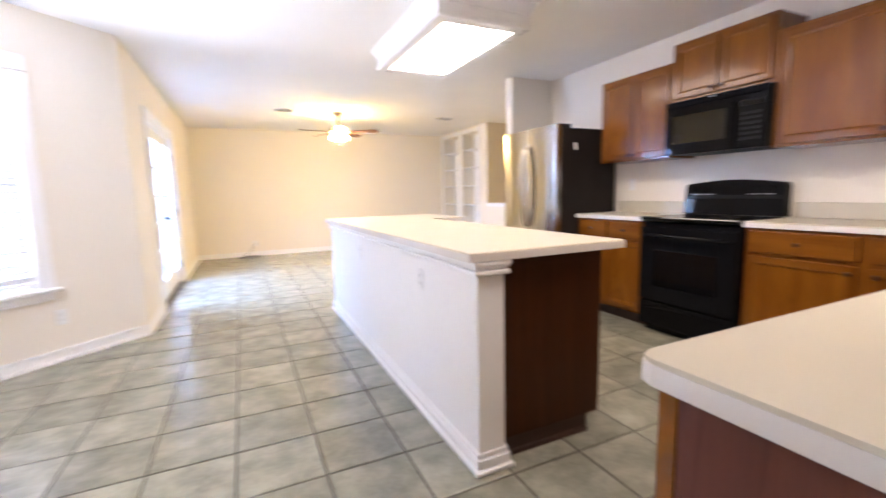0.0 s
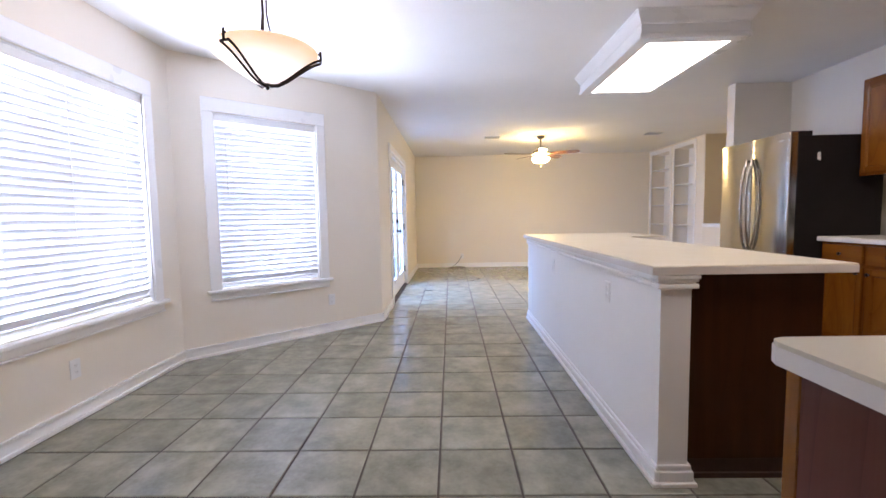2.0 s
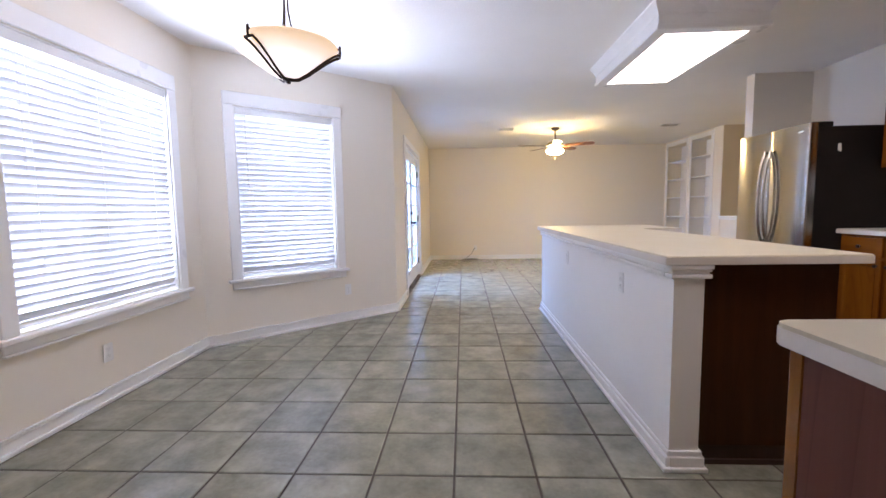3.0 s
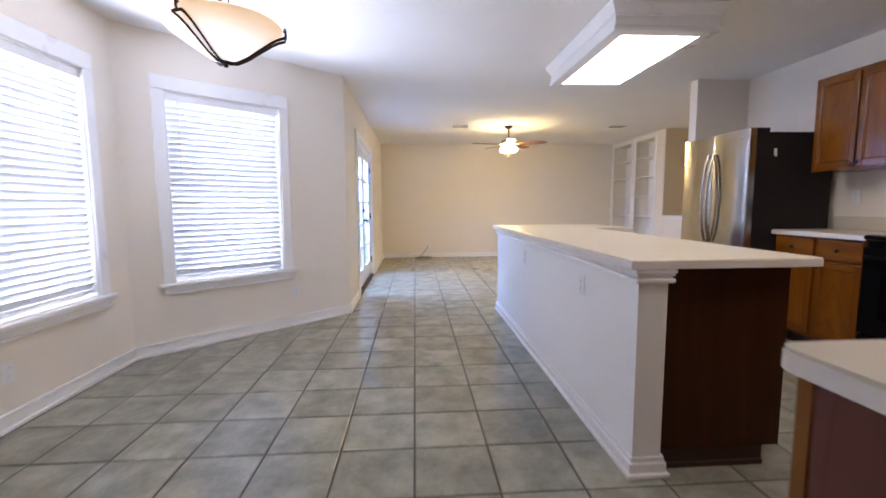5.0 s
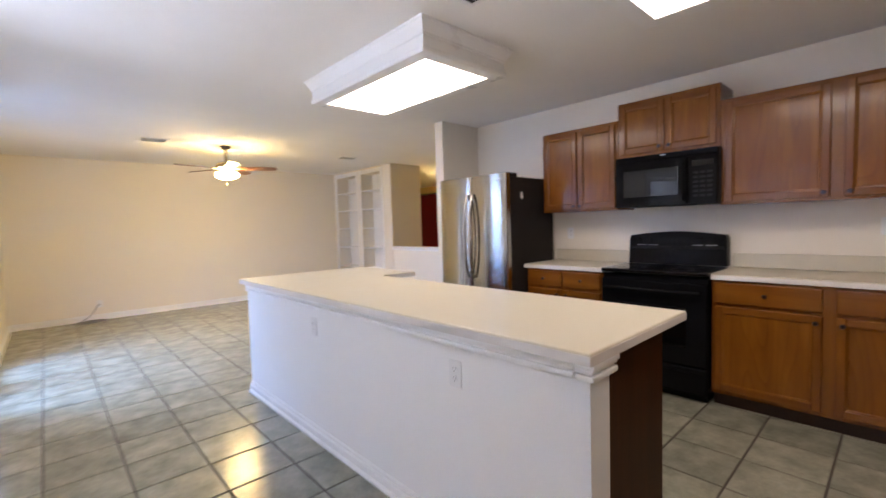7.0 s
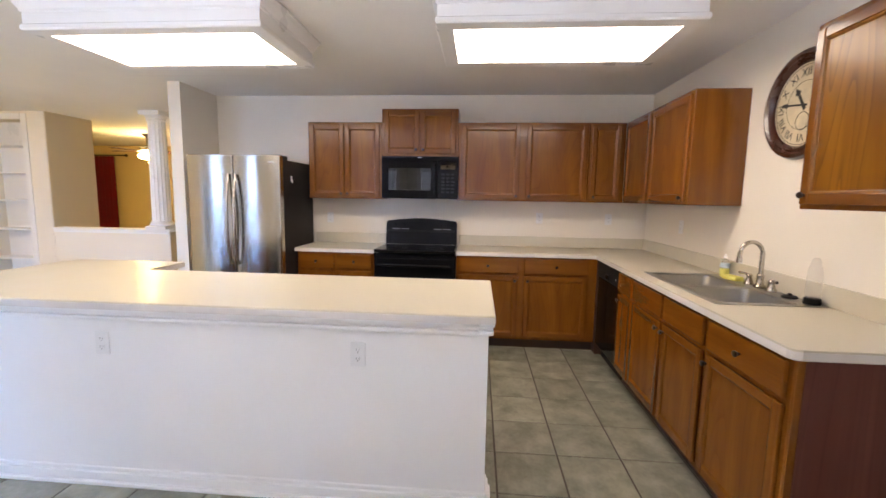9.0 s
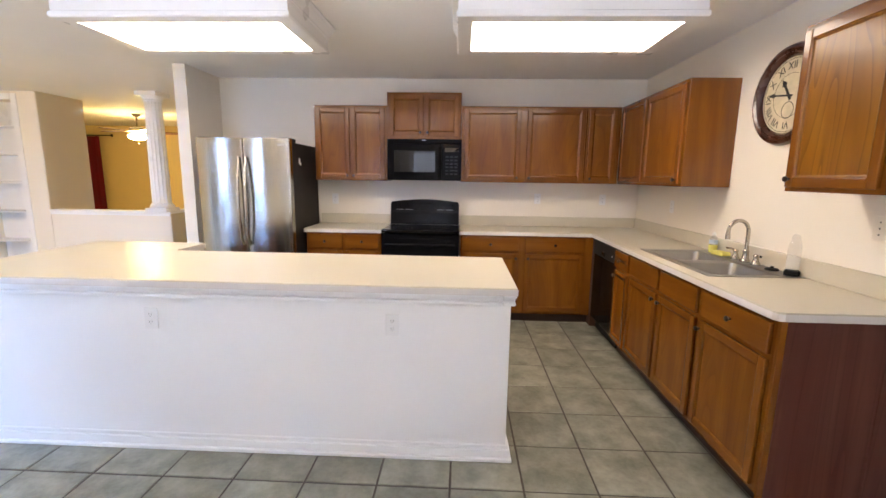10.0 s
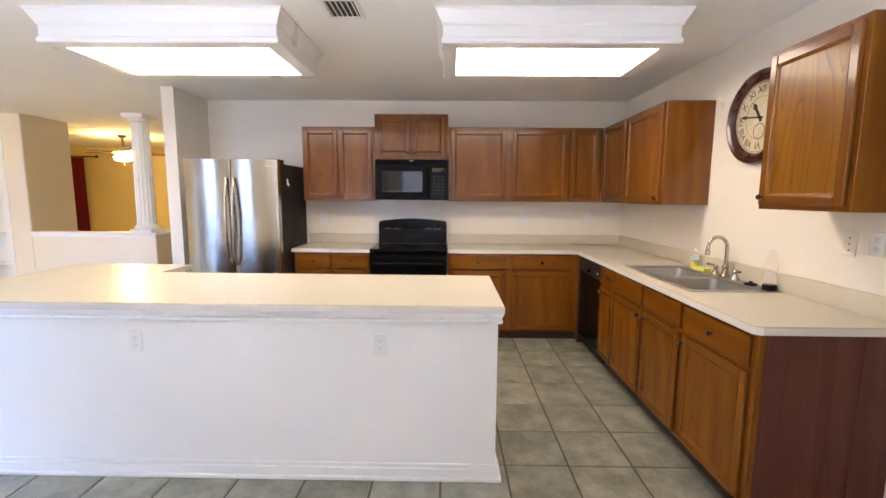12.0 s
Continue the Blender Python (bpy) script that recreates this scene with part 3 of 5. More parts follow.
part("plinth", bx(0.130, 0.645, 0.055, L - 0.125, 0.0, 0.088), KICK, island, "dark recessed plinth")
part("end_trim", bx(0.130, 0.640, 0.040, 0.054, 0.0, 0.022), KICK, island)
part("carcass", bx(0.131, 0.700, 0.066, 2.16, 0.09, 0.920), OAK_V, island, "brown oak cabinet carcass")
part("return_carcass", bx(0.131, 1.02, 2.40, L - 0.122, 0.09, 0.920), OAK_V, island, "brown oak cabinet carcass")
cap = bmesh.new()
for o_, z0, z1, bv in ((0.022, 0.862, 0.883, 0.006), (0.012, 0.884, 0.890, 0.001), (0.020, 0.891, 0.902, 0.003), (0.026, 0.903, 0.921, 0.004)):
    box(cap, -o_, 0.128 + o_, -o_, 0.044, z0, z1, bevel=bv, seg=2)
part("post_capital", cap, TRIM, island, "white stepped moulding")
rail = bmesh.new()
box(rail, -0.022, -0.001, 0.046, L, 0.862, 0.883, bevel=0.006, seg=2)
box(rail, -0.012, -0.001, 0.046, L, 0.884, 0.890, bevel=0.001)
box(rail, -0.020, -0.001, 0.046, L, 0.891, 0.921, bevel=0.003)
part("cornice", rail, TRIM, island)
base = bmesh.new()
for o_, z0, z1 in ((0.032, 0, 0.020), (0.020, 0.021, 0.066), (0.012, 0.067, 0.090)):
    box(base, -o_, -0.001, -o_, L, z0, z1, bevel=0.003)
    box(base, -0.001, 0.128 + o_, -o_, -0.001, z0, z1, bevel=0.003)
    box(base, 0.129, 0.128 + o_, -0.001, 0.044, z0, z1)
part("base_moulding", base, TRIM, island)

# worktops: a slab with rounded top edge and an edge band on the open sides
def worktop(pts, bands, label, corner=0.007):
    t = thing("worktop", pose(0, 0, 0.923), label, "worktop", "worktops")
    bm = bmesh.new()
    for p in pts:
        prism(bm, p, 0, TOP - 0.923, bevel=corner if len(pts) == 1 else 0)
    bmesh.ops.remove_doubles(bm, verts=bm.verts[:], dist=1e-5)
    inner = [f for f in bm.faces if abs(f.normal.z) < 0.5 and any(g is not f and set(g.verts) == set(f.verts) for g in f.verts[0].link_faces)]
    bmesh.ops.delete(bm, geom=inner, context="FACES_ONLY")
    part("slab", bm, LAMINATE, t, "pale laminate surface")
    for p, q in bands:
        b = bmesh.new()
        strip(b, p, q, -0.0025, -0.0005, 0.0, 0.031)
        part("edge_band", b, EDGE, t, "off-white edge band")
    return t


worktop([[(0.852, 1.537), (1.69, 1.537), (1.69, 3.835), (2.05, 3.835), (2.05, 4.70), (0.852, 4.70)]],
        [((0.852, 4.70), (0.852, 1.537)), ((0.852, 1.537), (1.69, 1.537)), ((1.69, 1.537), (1.69, 3.835)), ((1.69, 3.835), (2.05, 3.835)), ((2.05, 3.835), (2.05, 4.70))],
        "pale beige laminate worktop on the kitchen island")


def outlet(m, label, kind="outlet"):
    """A wall plate in local x-z, facing -y."""
    t = thing("electrical_outlet" if kind == "outlet" else "blank_wall_plate", m, label, "outlet", "electrical outlets")
    part("cover_plate", bx(-0.036, 0.036, -0.006, 0.0, -0.058, 0.058, bevel=0.003, seg=2), PLASTIC_W if kind == "outlet" else WALL, t)
    if kind == "outlet":
        for z in (-0.021, 0.021):
            sk = bmesh.new()
            lathe(sk, [(0.016, -0.0062), (0.016, -0.0085), (0.0, -0.0086)], (0, 0, z), 20, "Y")
            s_ = part("socket", sk, PLASTIC_W, t)
            sl = bmesh.new()
            box(sl, -0.008, -0.0055, -0.0095, -0.0088, z - 0.001, z + 0.008)
            box(sl, 0.0055, 0.008, -0.0095, -0.0088, z - 0.001, z + 0.008)
            box(sl, -0.0025, 0.0025, -0.0095, -0.0088, z - 0.010, z - 0.006)
            part("slots", sl, SLOT_G, s_)
    else:
        for z in (-0.03, 0, 0.03):
            sk = bmesh.new()
            lathe(sk, [(0.004, -0.0062), (0.004, -0.0075), (0.0, -0.0076)], (0, 0, z), 12, "Y")
            part("screw", sk, SLOT, t)
    return t


for y in (3.445, 2.166):
    outlet(pose(IX0 - 0.001, y, 0.743, 0, 0, -90), "white double socket outlet on the island front")
outlet(pose(BAY + 0.001, 2.223, 0.31, 0, 0, 90), "white double socket outlet low on the bay wall")
op = Vector(B2) + AD * 1.36
outlet(pose(op.x + AD.y * 0.001, op.y - AD.x * 0.001, 0.335, 0, 0, ang), "white double socket outlet low on the angled wall")
outlet(pose(0.27, NORTH - 0.001, 0.26, 0, 0, 0), "white socket outlet low on the far wall")
for y, z in ((3.275, 1.238), (0.964, 1.272), (0.238, 1.272)):
    outlet(pose(BACK - 0.001, y, z, 0, 0, -90), "white socket outlet above the worktop")
outlet(pose(2.90, SOUTH + 0.001, 1.255, 0, 0, 180), "white socket outlet above the worktop")
outlet(pose(0.88, SOUTH + 0.001, 1.287, 0, 0, 180), "cream blank plate with dark screws", "blank")
outlet(pose(0.745, SOUTH + 0.001, 1.30, 0, 0, 180), "white socket outlet above the worktop")


# ---- kitchen cabinets ----
# local x runs to the right as seen from the front, y from the front into the cabinet, z up
def knob(parent, x, z):
    k = bmesh.new()
    lathe(k, [(0.006, -0.020), (0.006, -0.030), (0.011, -0.034), (0.0145, -0.041), (0.012, -0.047), (0, -0.049)], (x, 0, z), 14, "Y")
    part("knob", k, KNOB, parent, "dark bronze knob", True)


def panel_door(parent, x0, x1, z0, z1, kx=None, kz=None, grain=None):
    """A recessed panel as the door's body, with stiles, rails and knob under it."""
    w = 0.046
    p = bmesh.new()
    a0, a1, c0, c1 = x0 + w, x1 - w, z0 + w, z1 - w
    def loop(o, y):
        return [(a0 + o, y, c0 + o), (a1 - o, y, c0 + o), (a1 - o, y, c1 - o), (a0 + o, y, c1 - o)]
    out = loop(0, -0.0185)
    i1, i2, i3 = loop(0.006, -0.017), loop(0.010, -0.0105), loop(0.013, -0.0095)
    rg = [[p.verts.new(v) for v in q] for q in (out, i1, i2, i3)]
    for a, b in zip(rg, rg[1:]):
        for k in range(4):
            p.faces.new((a[k], a[(k + 1) % 4], b[(k + 1) % 4], b[k]))
    p.faces.new(rg[-1])
    bk = [p.verts.new((v[0], -0.002, v[2])) for v in out]
    p.faces.new(bk[::-1])
    for k in range(4):
        p.faces.new((rg[0][k], bk[k], bk[(k + 1) % 4], rg[0][(k + 1) % 4]))
    dr_ = part("door", p, grain or OAK_P, parent)
    for u0, u1 in ((x0, x0 + w), (x1 - w, x1)):
        part("stile", bx(u0, u1, -0.021, -0.001, z0, z1, bevel=0.006, seg=2), OAK_V, dr_)
    for v0, v1 in ((z0, z0 + w), (z1 - w, z1)):
        part("rail", bx(x0 + w, x1 - w, -0.0205, -0.001, v0, v1, bevel=0.004, seg=2), OAK_H, dr_)
    if kx is not None:
        knob(dr_, kx, kz)
    return dr_


def drawer(parent, x0, x1, z0, z1, pull=True):
    d = bx(x0, x1, -0.021, -0.001, z0, z1, bevel=0.006, seg=2)
    o_ = part("drawer_front", d, OAK_H, parent)
    if pull:
        knob(o_, (x0 + x1) / 2, (z0 + z1) / 2)


def cabinet(m, w, z0, z1, depth, label, name, group, doors, drawers=(), kick=False, low=None):
    """doors: (x0, x1, z0, z1, knob x, knob z); the carcass has a face frame round them."""
    c = thing(name, m, label, "cabinet", group)
    zb = 0.10 if kick else z0
    part("body", bx(0.0005, w - 0.0005, 0.0, depth, zb, low or z1, bevel=0.0015), OAK_V, c)
    if low:
        part("face_rail", bx(0.0005, w - 0.0005, 0.0, 0.02, low + 0.001, z1), OAK_H, c)
    if kick:
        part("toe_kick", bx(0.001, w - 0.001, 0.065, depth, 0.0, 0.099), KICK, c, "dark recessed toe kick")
    for d in doors:
        panel_door(c, *d, grain=OAK_G if "grain" in label else None)
    for d in drawers:
        drawer(c, *d)
    return c


UZ0, UZ1 = 1.452, 2.222
FX = 3.384   # front of the upper cabinets on the range wall
UD = BACK - FX


def upper(y_left, w, doors, label, z0=UZ0, z1=UZ1):
    return cabinet(pose(FX, y_left, 0, 0, 0, -90), w, z0, z1, UD - 0.001, label, "upper_cabinet", "upper cabinets", doors)


upper(3.382, 0.768, [(0.02, 0.375, UZ0 + 0.02, UZ1 - 0.025, 0.35, UZ0 + 0.05), (0.39, 0.745, UZ0 + 0.02, UZ1 - 0.025, 0.415, UZ0 + 0.05)], "brown oak wall cabinet with two panelled doors beside the fridge")
upper(2.613, 0.774, [(0.025, 0.380, 1.915, 2.330, 0.35, 1.95), (0.394, 0.749, 1.915, 2.330, 0.424, 1.95)], "short brown oak wall cabinet above the microwave", 1.886, 2.354)
upper(1.838, 1.283, [(0.035, 0.612, UZ0 + 0.02, UZ1 - 0.025, 0.582, UZ0 + 0.05), (0.678, 1.262, UZ0 + 0.02, UZ1 - 0.025, 0.708, UZ0 + 0.05)], "wide brown oak wall cabinet with two panelled doors")
upper(0.554, 0.345, [(0.02, 0.300, UZ0 + 0.02, UZ1 - 0.025, 0.05, UZ0 + 0.05)], "narrow brown oak wall cabinet in the corner")
FY = 0.205


def upper_side(x_left, w, doors, label):
    return cabinet(pose(x_left, FY, 0, 0, 0, 180), w, UZ0, UZ1, FY - SOUTH - 0.001, label, "upper_cabinet", "upper cabinets", doors)


upper_side(FX - 0.001, 0.618, [(0.05, 0.600, UZ0 + 0.02, UZ1 - 0.025)], "brown oak wall cabinet in the corner by the sink")
upper_side(2.764, 0.694, [(0.02, 0.665, UZ0 + 0.02, UZ1 - 0.025, 0.635, UZ0 + 0.05)], "brown oak wall cabinet with one panelled door by the sink")
upper_side(1.035, 0.520, [(0.020, 0.500, UZ0 + 0.02, UZ1 - 0.025, 0.05, UZ0 + 0.06)], "brown oak wall cabinet with prominent grain above the worktop end")

BXF = 3.15   # front of the base cabinets on the range wall
DZ0, DZ1, KZ0, KZ1 = 0.128, 0.735, 0.757, 0.904


def base_unit(m, w, splits, depth, label, pulls=True, knobs=None, low=None):
    doors, drs = [], []
    for i, (a, b) in enumerate(splits):
        kx = (b - 0.03 if i % 2 == 0 else a + 0.03) if knobs is None else knobs[i]
        doors.append((a, b, DZ0, DZ1, kx, DZ1 - 0.045))
        drs.append((a, b, KZ0, KZ1, pulls))
    return cabinet(m, w, 0.0, 0.921, depth, label, "base_cabinet", "base cabinets", doors, drs, kick=True, low=low)


base_unit(pose(BXF, 3.425, 0, 0, 0, -90), 0.782, [(0.02, 0.378), (0.408, 0.762)], BACK - BXF - 0.001, "brown oak base cabinet between fridge and range")
base_unit(pose(BXF, 1.826, 0, 0, 0, -90), 1.350, [(0.020, 0.599), (0.662, 1.262)], BACK - BXF - 0.001, "brown oak base cabinet beside the range")
PY = 0.469   # front of the sink run
PDEP = PY - SOUTH - 0.001
base_unit(pose(2.504, PY, 0, 0, 0, 180), 0.326, [(0.012, 0.306)], PDEP, "narrow brown oak base cabinet beside the dishwasher", knobs=[0.06], low=0.735)
base_unit(pose(2.177, PY, 0, 0, 0, 180), 1.007, [(0.012, 0.500), (0.530, 0.990)], PDEP, "brown oak sink cabinet with two panelled doors", pulls=False, low=0.735)
last = base_unit(pose(1.169, PY, 0, 0, 0, 180), 0.580, [(0.030, 0.558)], PDEP, "brown oak base cabinet at the end of the sink run", knobs=[0.045])
part("end_panel", bx(0.581, 0.592, 0.03, PDEP, 0.0, 0.920), VENEER, last, "red brown veneered end panel")
part("end_stile", bx(0.581, 0.594, -0.001, 0.029, 0.0, 0.920, bevel=0.002), OAK_V, last)
part("end_filler", bx(0.5925, 0.598, PDEP - 0.17, PDEP, 0.0, 0.919), VENEER, last)
solid("corner_filler", bx(3.106, BACK - 0.002, SOUTH + 0.002, 0.474, 0.0, 0.920), KICK, "dark cabinet corner behind the dishwasher", "cabinet")

# worktops
worktop([[(3.118, 2.640), (BACK - 0.001, 2.640), (BACK - 0.001, 3.440), (3.118, 3.440)]], [((3.118, 3.440), (3.118, 2.640)), ((BACK - 0.03, 3.440), (3.118, 3.440))], "pale beige laminate worktop beside the refrigerator")
SK = (1.26, 2.14, -0.075, 0.385)   # opening of the sink
X0, Y1 = 0.560, 0.500
worktop([[(SK[1], SOUTH + 0.001), (BACK - 0.001, SOUTH + 0.001), (BACK - 0.001, 1.826), (3.118, 1.826), (3.118, Y1), (SK[1], Y1), (SK[1], SK[3]), (SK[1], SK[2])],
         [(X0, SOUTH + 0.001), (SK[0], SOUTH + 0.001), (SK[0], SK[2]), (SK[0], SK[3]), (SK[0], Y1), (X0 + 0.03, Y1), (X0 + 0.009, Y1 - 0.009), (X0, Y1 - 0.03)],
         [(SK[0], SK[3]), (SK[1], SK[3]), (SK[1], Y1), (SK[0], Y1)],
         [(SK[0], SOUTH + 0.001), (SK[1], SOUTH + 0.001), (SK[1], SK[2]), (SK[0], SK[2])]],
        [((X0, Y1 - 0.03), (X0, SOUTH)), ((X0 + 0.009, Y1 - 0.009), (X0, Y1 - 0.03)), ((X0 + 0.03, Y1), (X0 + 0.009, Y1 - 0.009)), ((3.118, Y1), (X0 + 0.03, Y1)), ((3.118, 1.826), (3.118, Y1))],
        "L-shaped pale laminate worktop with a clipped corner")
bm = bmesh.new()
box(bm, BACK - 0.021, BACK - 0.001, 2.640, 3.440, TOP + 0.001, 1.072, bevel=0.003)
solid("backsplash", bm, LAMINATE, "low laminate backsplash beside the fridge", "backsplash")
bm = bmesh.new()
box(bm, BACK - 0.021, BACK - 0.001, SOUTH + 0.001, 1.826, TOP + 0.001, 1.072, bevel=0.003)
solid("backsplash", bm, LAMINATE, "low laminate backsplash beside the range", "backsplash")
bm = bmesh.new()
box(bm, X0, BACK - 0.022, SOUTH + 0.001, SOUTH + 0.021, TOP + 0.001, 1.072, bevel=0.003)
solid("backsplash", bm, LAMINATE, "low laminate backsplash behind the sink", "backsplash")


# ---- appliances (same local axes as the cabinets) ----
def fridge():
    f = thing("refrigerator", pose(2.862, 4.358, 0, 0, 0, -90), "stainless steel french-door refrigerator with dark sides", "refrigerator")
    w, h = 0.906, 1.838
    part("body", bx(0.004, w - 0.004, 0.075, 0.80, 0.02, h - 0.03, bevel=0.006), DARK_SIDE, f, "dark grey enamelled body")
    part("plinth_grille", bx(0.02, w - 0.02, 0.04, 0.074, 0.02, 0.08), BLACK_MATT, f)

    def leaf(name, x0, x1, z0, z1):
        pts = [(x0, 0.07)] + [(x0 + 0.014 * (1 - math.cos(radians(a))), 0.014 - 0.014 * math.sin(radians(a)) + 0.004) for a in range(0, 91, 18)]
        n = 10
        for i in range(1, n):
            u = i / n
            pts.append((x0 + 0.014 + (x1 - x0 - 0.028) * u, 0.004 - 0.012 * math.sin(math.pi * u)))
        pts += [(x1 - 0.014 * (1 - math.cos(radians(a))), 0.014 - 0.014 * math.sin(radians(a)) + 0.004) for a in range(90, -1, -18)]
        pts.append((x1, 0.07))
        bm = bmesh.new()
        prism(bm, pts, z0, z1)
        return part(name, bm, STEEL, f, "brushed stainless door", True)
    a = leaf("door", 0.0, w / 2 - 0.003, 0.70, h)
    b = leaf("door", w / 2 + 0.003, w, 0.70, h)
    c = leaf("freezer_drawer", 0.0, w, 0.09, 0.69)
    for x, o_ in ((w / 2 - 0.035, a), (w / 2 + 0.035, b)):
        hd = bmesh.new()
        pts = []
        for i in range(15):
            u = i / 14
            pts.append((x, -0.010 - 0.058 * math.sin(math.pi * u) ** 0.6, 0.82 + 0.84 * u))
        tube(hd, pts, 0.014, 12)
        part("handle", hd, STEEL, o_, "bowed steel handle", True)
    hd = bmesh.new()
    tube(hd, [(0.10 + 0.725 * i / 10, -0.012 - 0.055 * math.sin(math.pi * i / 10) ** 0.6, 0.62) for i in range(11)], 0.014, 12)
    part("handle", hd, STEEL, c, "bowed steel handle", True)
    for x0 in (0.01, w - 0.13):
        part("hinge_cover", bx(x0, x0 + 0.12, 0.03, 0.20, h - 0.029, h + 0.008, bevel=0.006), DARK_SIDE, f)
    part("badge", bx(w - 0.11, w - 0.05, -0.0075, -0.0045, 1.770, 1.780), GREY_PRINT, b)
    hk = bmesh.new()
    box(hk, w - 0.0035, w + 0.004, 0.235, 0.262, 1.605, 1.665, bevel=0.003)
    box(hk, w + 0.0045, w + 0.016, 0.243, 0.254, 1.595, 1.625, bevel=0.003)
    part("magnet_hook", hk, PLASTIC_W, f, "white magnetic hook on the side")


fridge()


def cooker():
    c = thing("range", pose(3.085, 2.630, 0, 0, 0, -90), "black electric range with glass cooktop and raised back panel", "range")
    w, d = 0.795, BACK - 3.085 - 0.012
    part("body", bx(0.004, w - 0.004, 0.035, d - 0.02, 0.06, 0.925, bevel=0.004), BLACK, c)
    part("kick", bx(0.02, w - 0.02, 0.08, d - 0.05, 0.0, 0.059), BLACK_MATT, c)
    part("cooktop", bx(0.0, w, 0.0, d - 0.10, 0.936, 0.968, bevel=0.009, seg=2), BLACK_GLASS, c, "black glass cooktop")
    for x, y, r in ((0.2, 0.15, 0.105), (0.58, 0.15, 0.08), (0.2, 0.40, 0.08), (0.58, 0.40, 0.105)):
        bm = bmesh.new()
        lathe(bm, [(r, 0.9682), (r, 0.9688), (r - 0.004, 0.9688), (r - 0.004, 0.9682)], (x, y, 0), 40, "Z", False)
        part("burner_ring", bm, DARK_SIDE, c)
    door = part("oven_door", bx(0.006, w - 0.006, 0.0, 0.034, 0.275, 0.884, bevel=0.008, seg=2), BLACK, c, "black oven door")
    part("oven_window", bx(0.14, w - 0.14, -0.003, -0.0005, 0.40, 0.70, bevel=0.001), BLACK_GLASS, door)
    hd = bmesh.new()
    tube(hd, [(0.05, 0.0, 0.815), (0.055, -0.035, 0.818), (0.09, -0.048, 0.82), (w / 2, -0.053, 0.82), (w - 0.09, -0.048, 0.82), (w - 0.055, -0.035, 0.818), (w - 0.05, 0.0, 0.815)], 0.016, 12)
    part("handle", hd, BLACK, door, "black bar handle", True)
    dr = part("storage_drawer", bx(0.006, w - 0.006, 0.004, 0.034, 0.065, 0.262, bevel=0.008, seg=2), BLACK, c)
    bm = bmesh.new()
    n = 16
    pts = [(0.05 + (w - 0.10) * i / n, 0.21 + 0.018 * math.sin(math.pi * i / n)) for i in range(n + 1)]
    tube(bm, [(x, 0.0, z) for x, z in pts], 0.010, 8)
    part("drawer_pull", bm, BLACK, dr)
    # back panel with arched top: outline in x-z, pushed back in y
    bm = bmesh.new()
    ol = [(0.012, 0.969), (w - 0.012, 0.969), (w - 0.012, 1.182)]
    ol += [(w - 0.035 + 0.023 * math.cos(radians(a)), 1.182 + 0.04 * math.sin(radians(a))) for a in range(15, 91, 15)]
    ol += [(w - 0.035 - (w - 0.07) * i / 12, 1.222 + 0.028 * math.sin(math.pi * i / 12)) for i in range(1, 12)]
    ol += [(0.035 - 0.023 * math.sin(radians(a)), 1.182 + 0.04 * math.cos(radians(a))) for a in range(0, 76, 15)]
    ol += [(0.012, 1.182)]
    lean = 0.025
    fr_ = [bm.verts.new((x, d - 0.098 + lean * (z - 0.969) / 0.25, z)) for x, z in ol]
    bk = [bm.verts.new((x, d, z)) for x, z in ol]
    bm.faces.new(fr_)
    bm.faces.new(bk[::-1])
    for i in range(len(ol)):
        j = (i + 1) % len(ol)
        bm.faces.new((fr_[i], bk[i], bk[j], fr_[j]))
    bp = part("back_panel", bm, BLACK, c, "arched black control panel")
    y = d - 0.098 + lean * 0.16 / 0.25

    def fascia(x0, x1, z0, z1, mt, nm, dy=0.004):
        part(nm, bx(x0, x1, y - dy - 0.006, y - 0.001, z0, z1, bevel=0.002), mt, bp)
    fascia(0.03, w - 0.03, 1.100, 1.125, BLACK_MATT, "trim_strip")
    fascia(w / 2 - 0.12, w / 2 + 0.12, 1.142, 1.202, BLACK, "display")
    for x0 in (0.05, 0.15):
        fascia(x0 + 0.03, x0 + 0.11, 1.132, 1.138, GREY_PRINT, "printed_marks")
        fascia(w - x0 - 0.11, w - x0 - 0.03, 1.132, 1.138, GREY_PRINT, "printed_marks")
    for x in (0.10, 0.20, w - 0.20, w - 0.10):
        k = bmesh.new()
        lathe(k, [(0.024, 0.0), (0.024, -0.008), (0.019, -0.014), (0.018, -0.030), (0, -0.031)], (x, y - 0.001, 1.175), 20, "Y")
        part("control_knob", k, BLACK, bp, "black control knob", True)


cooker()


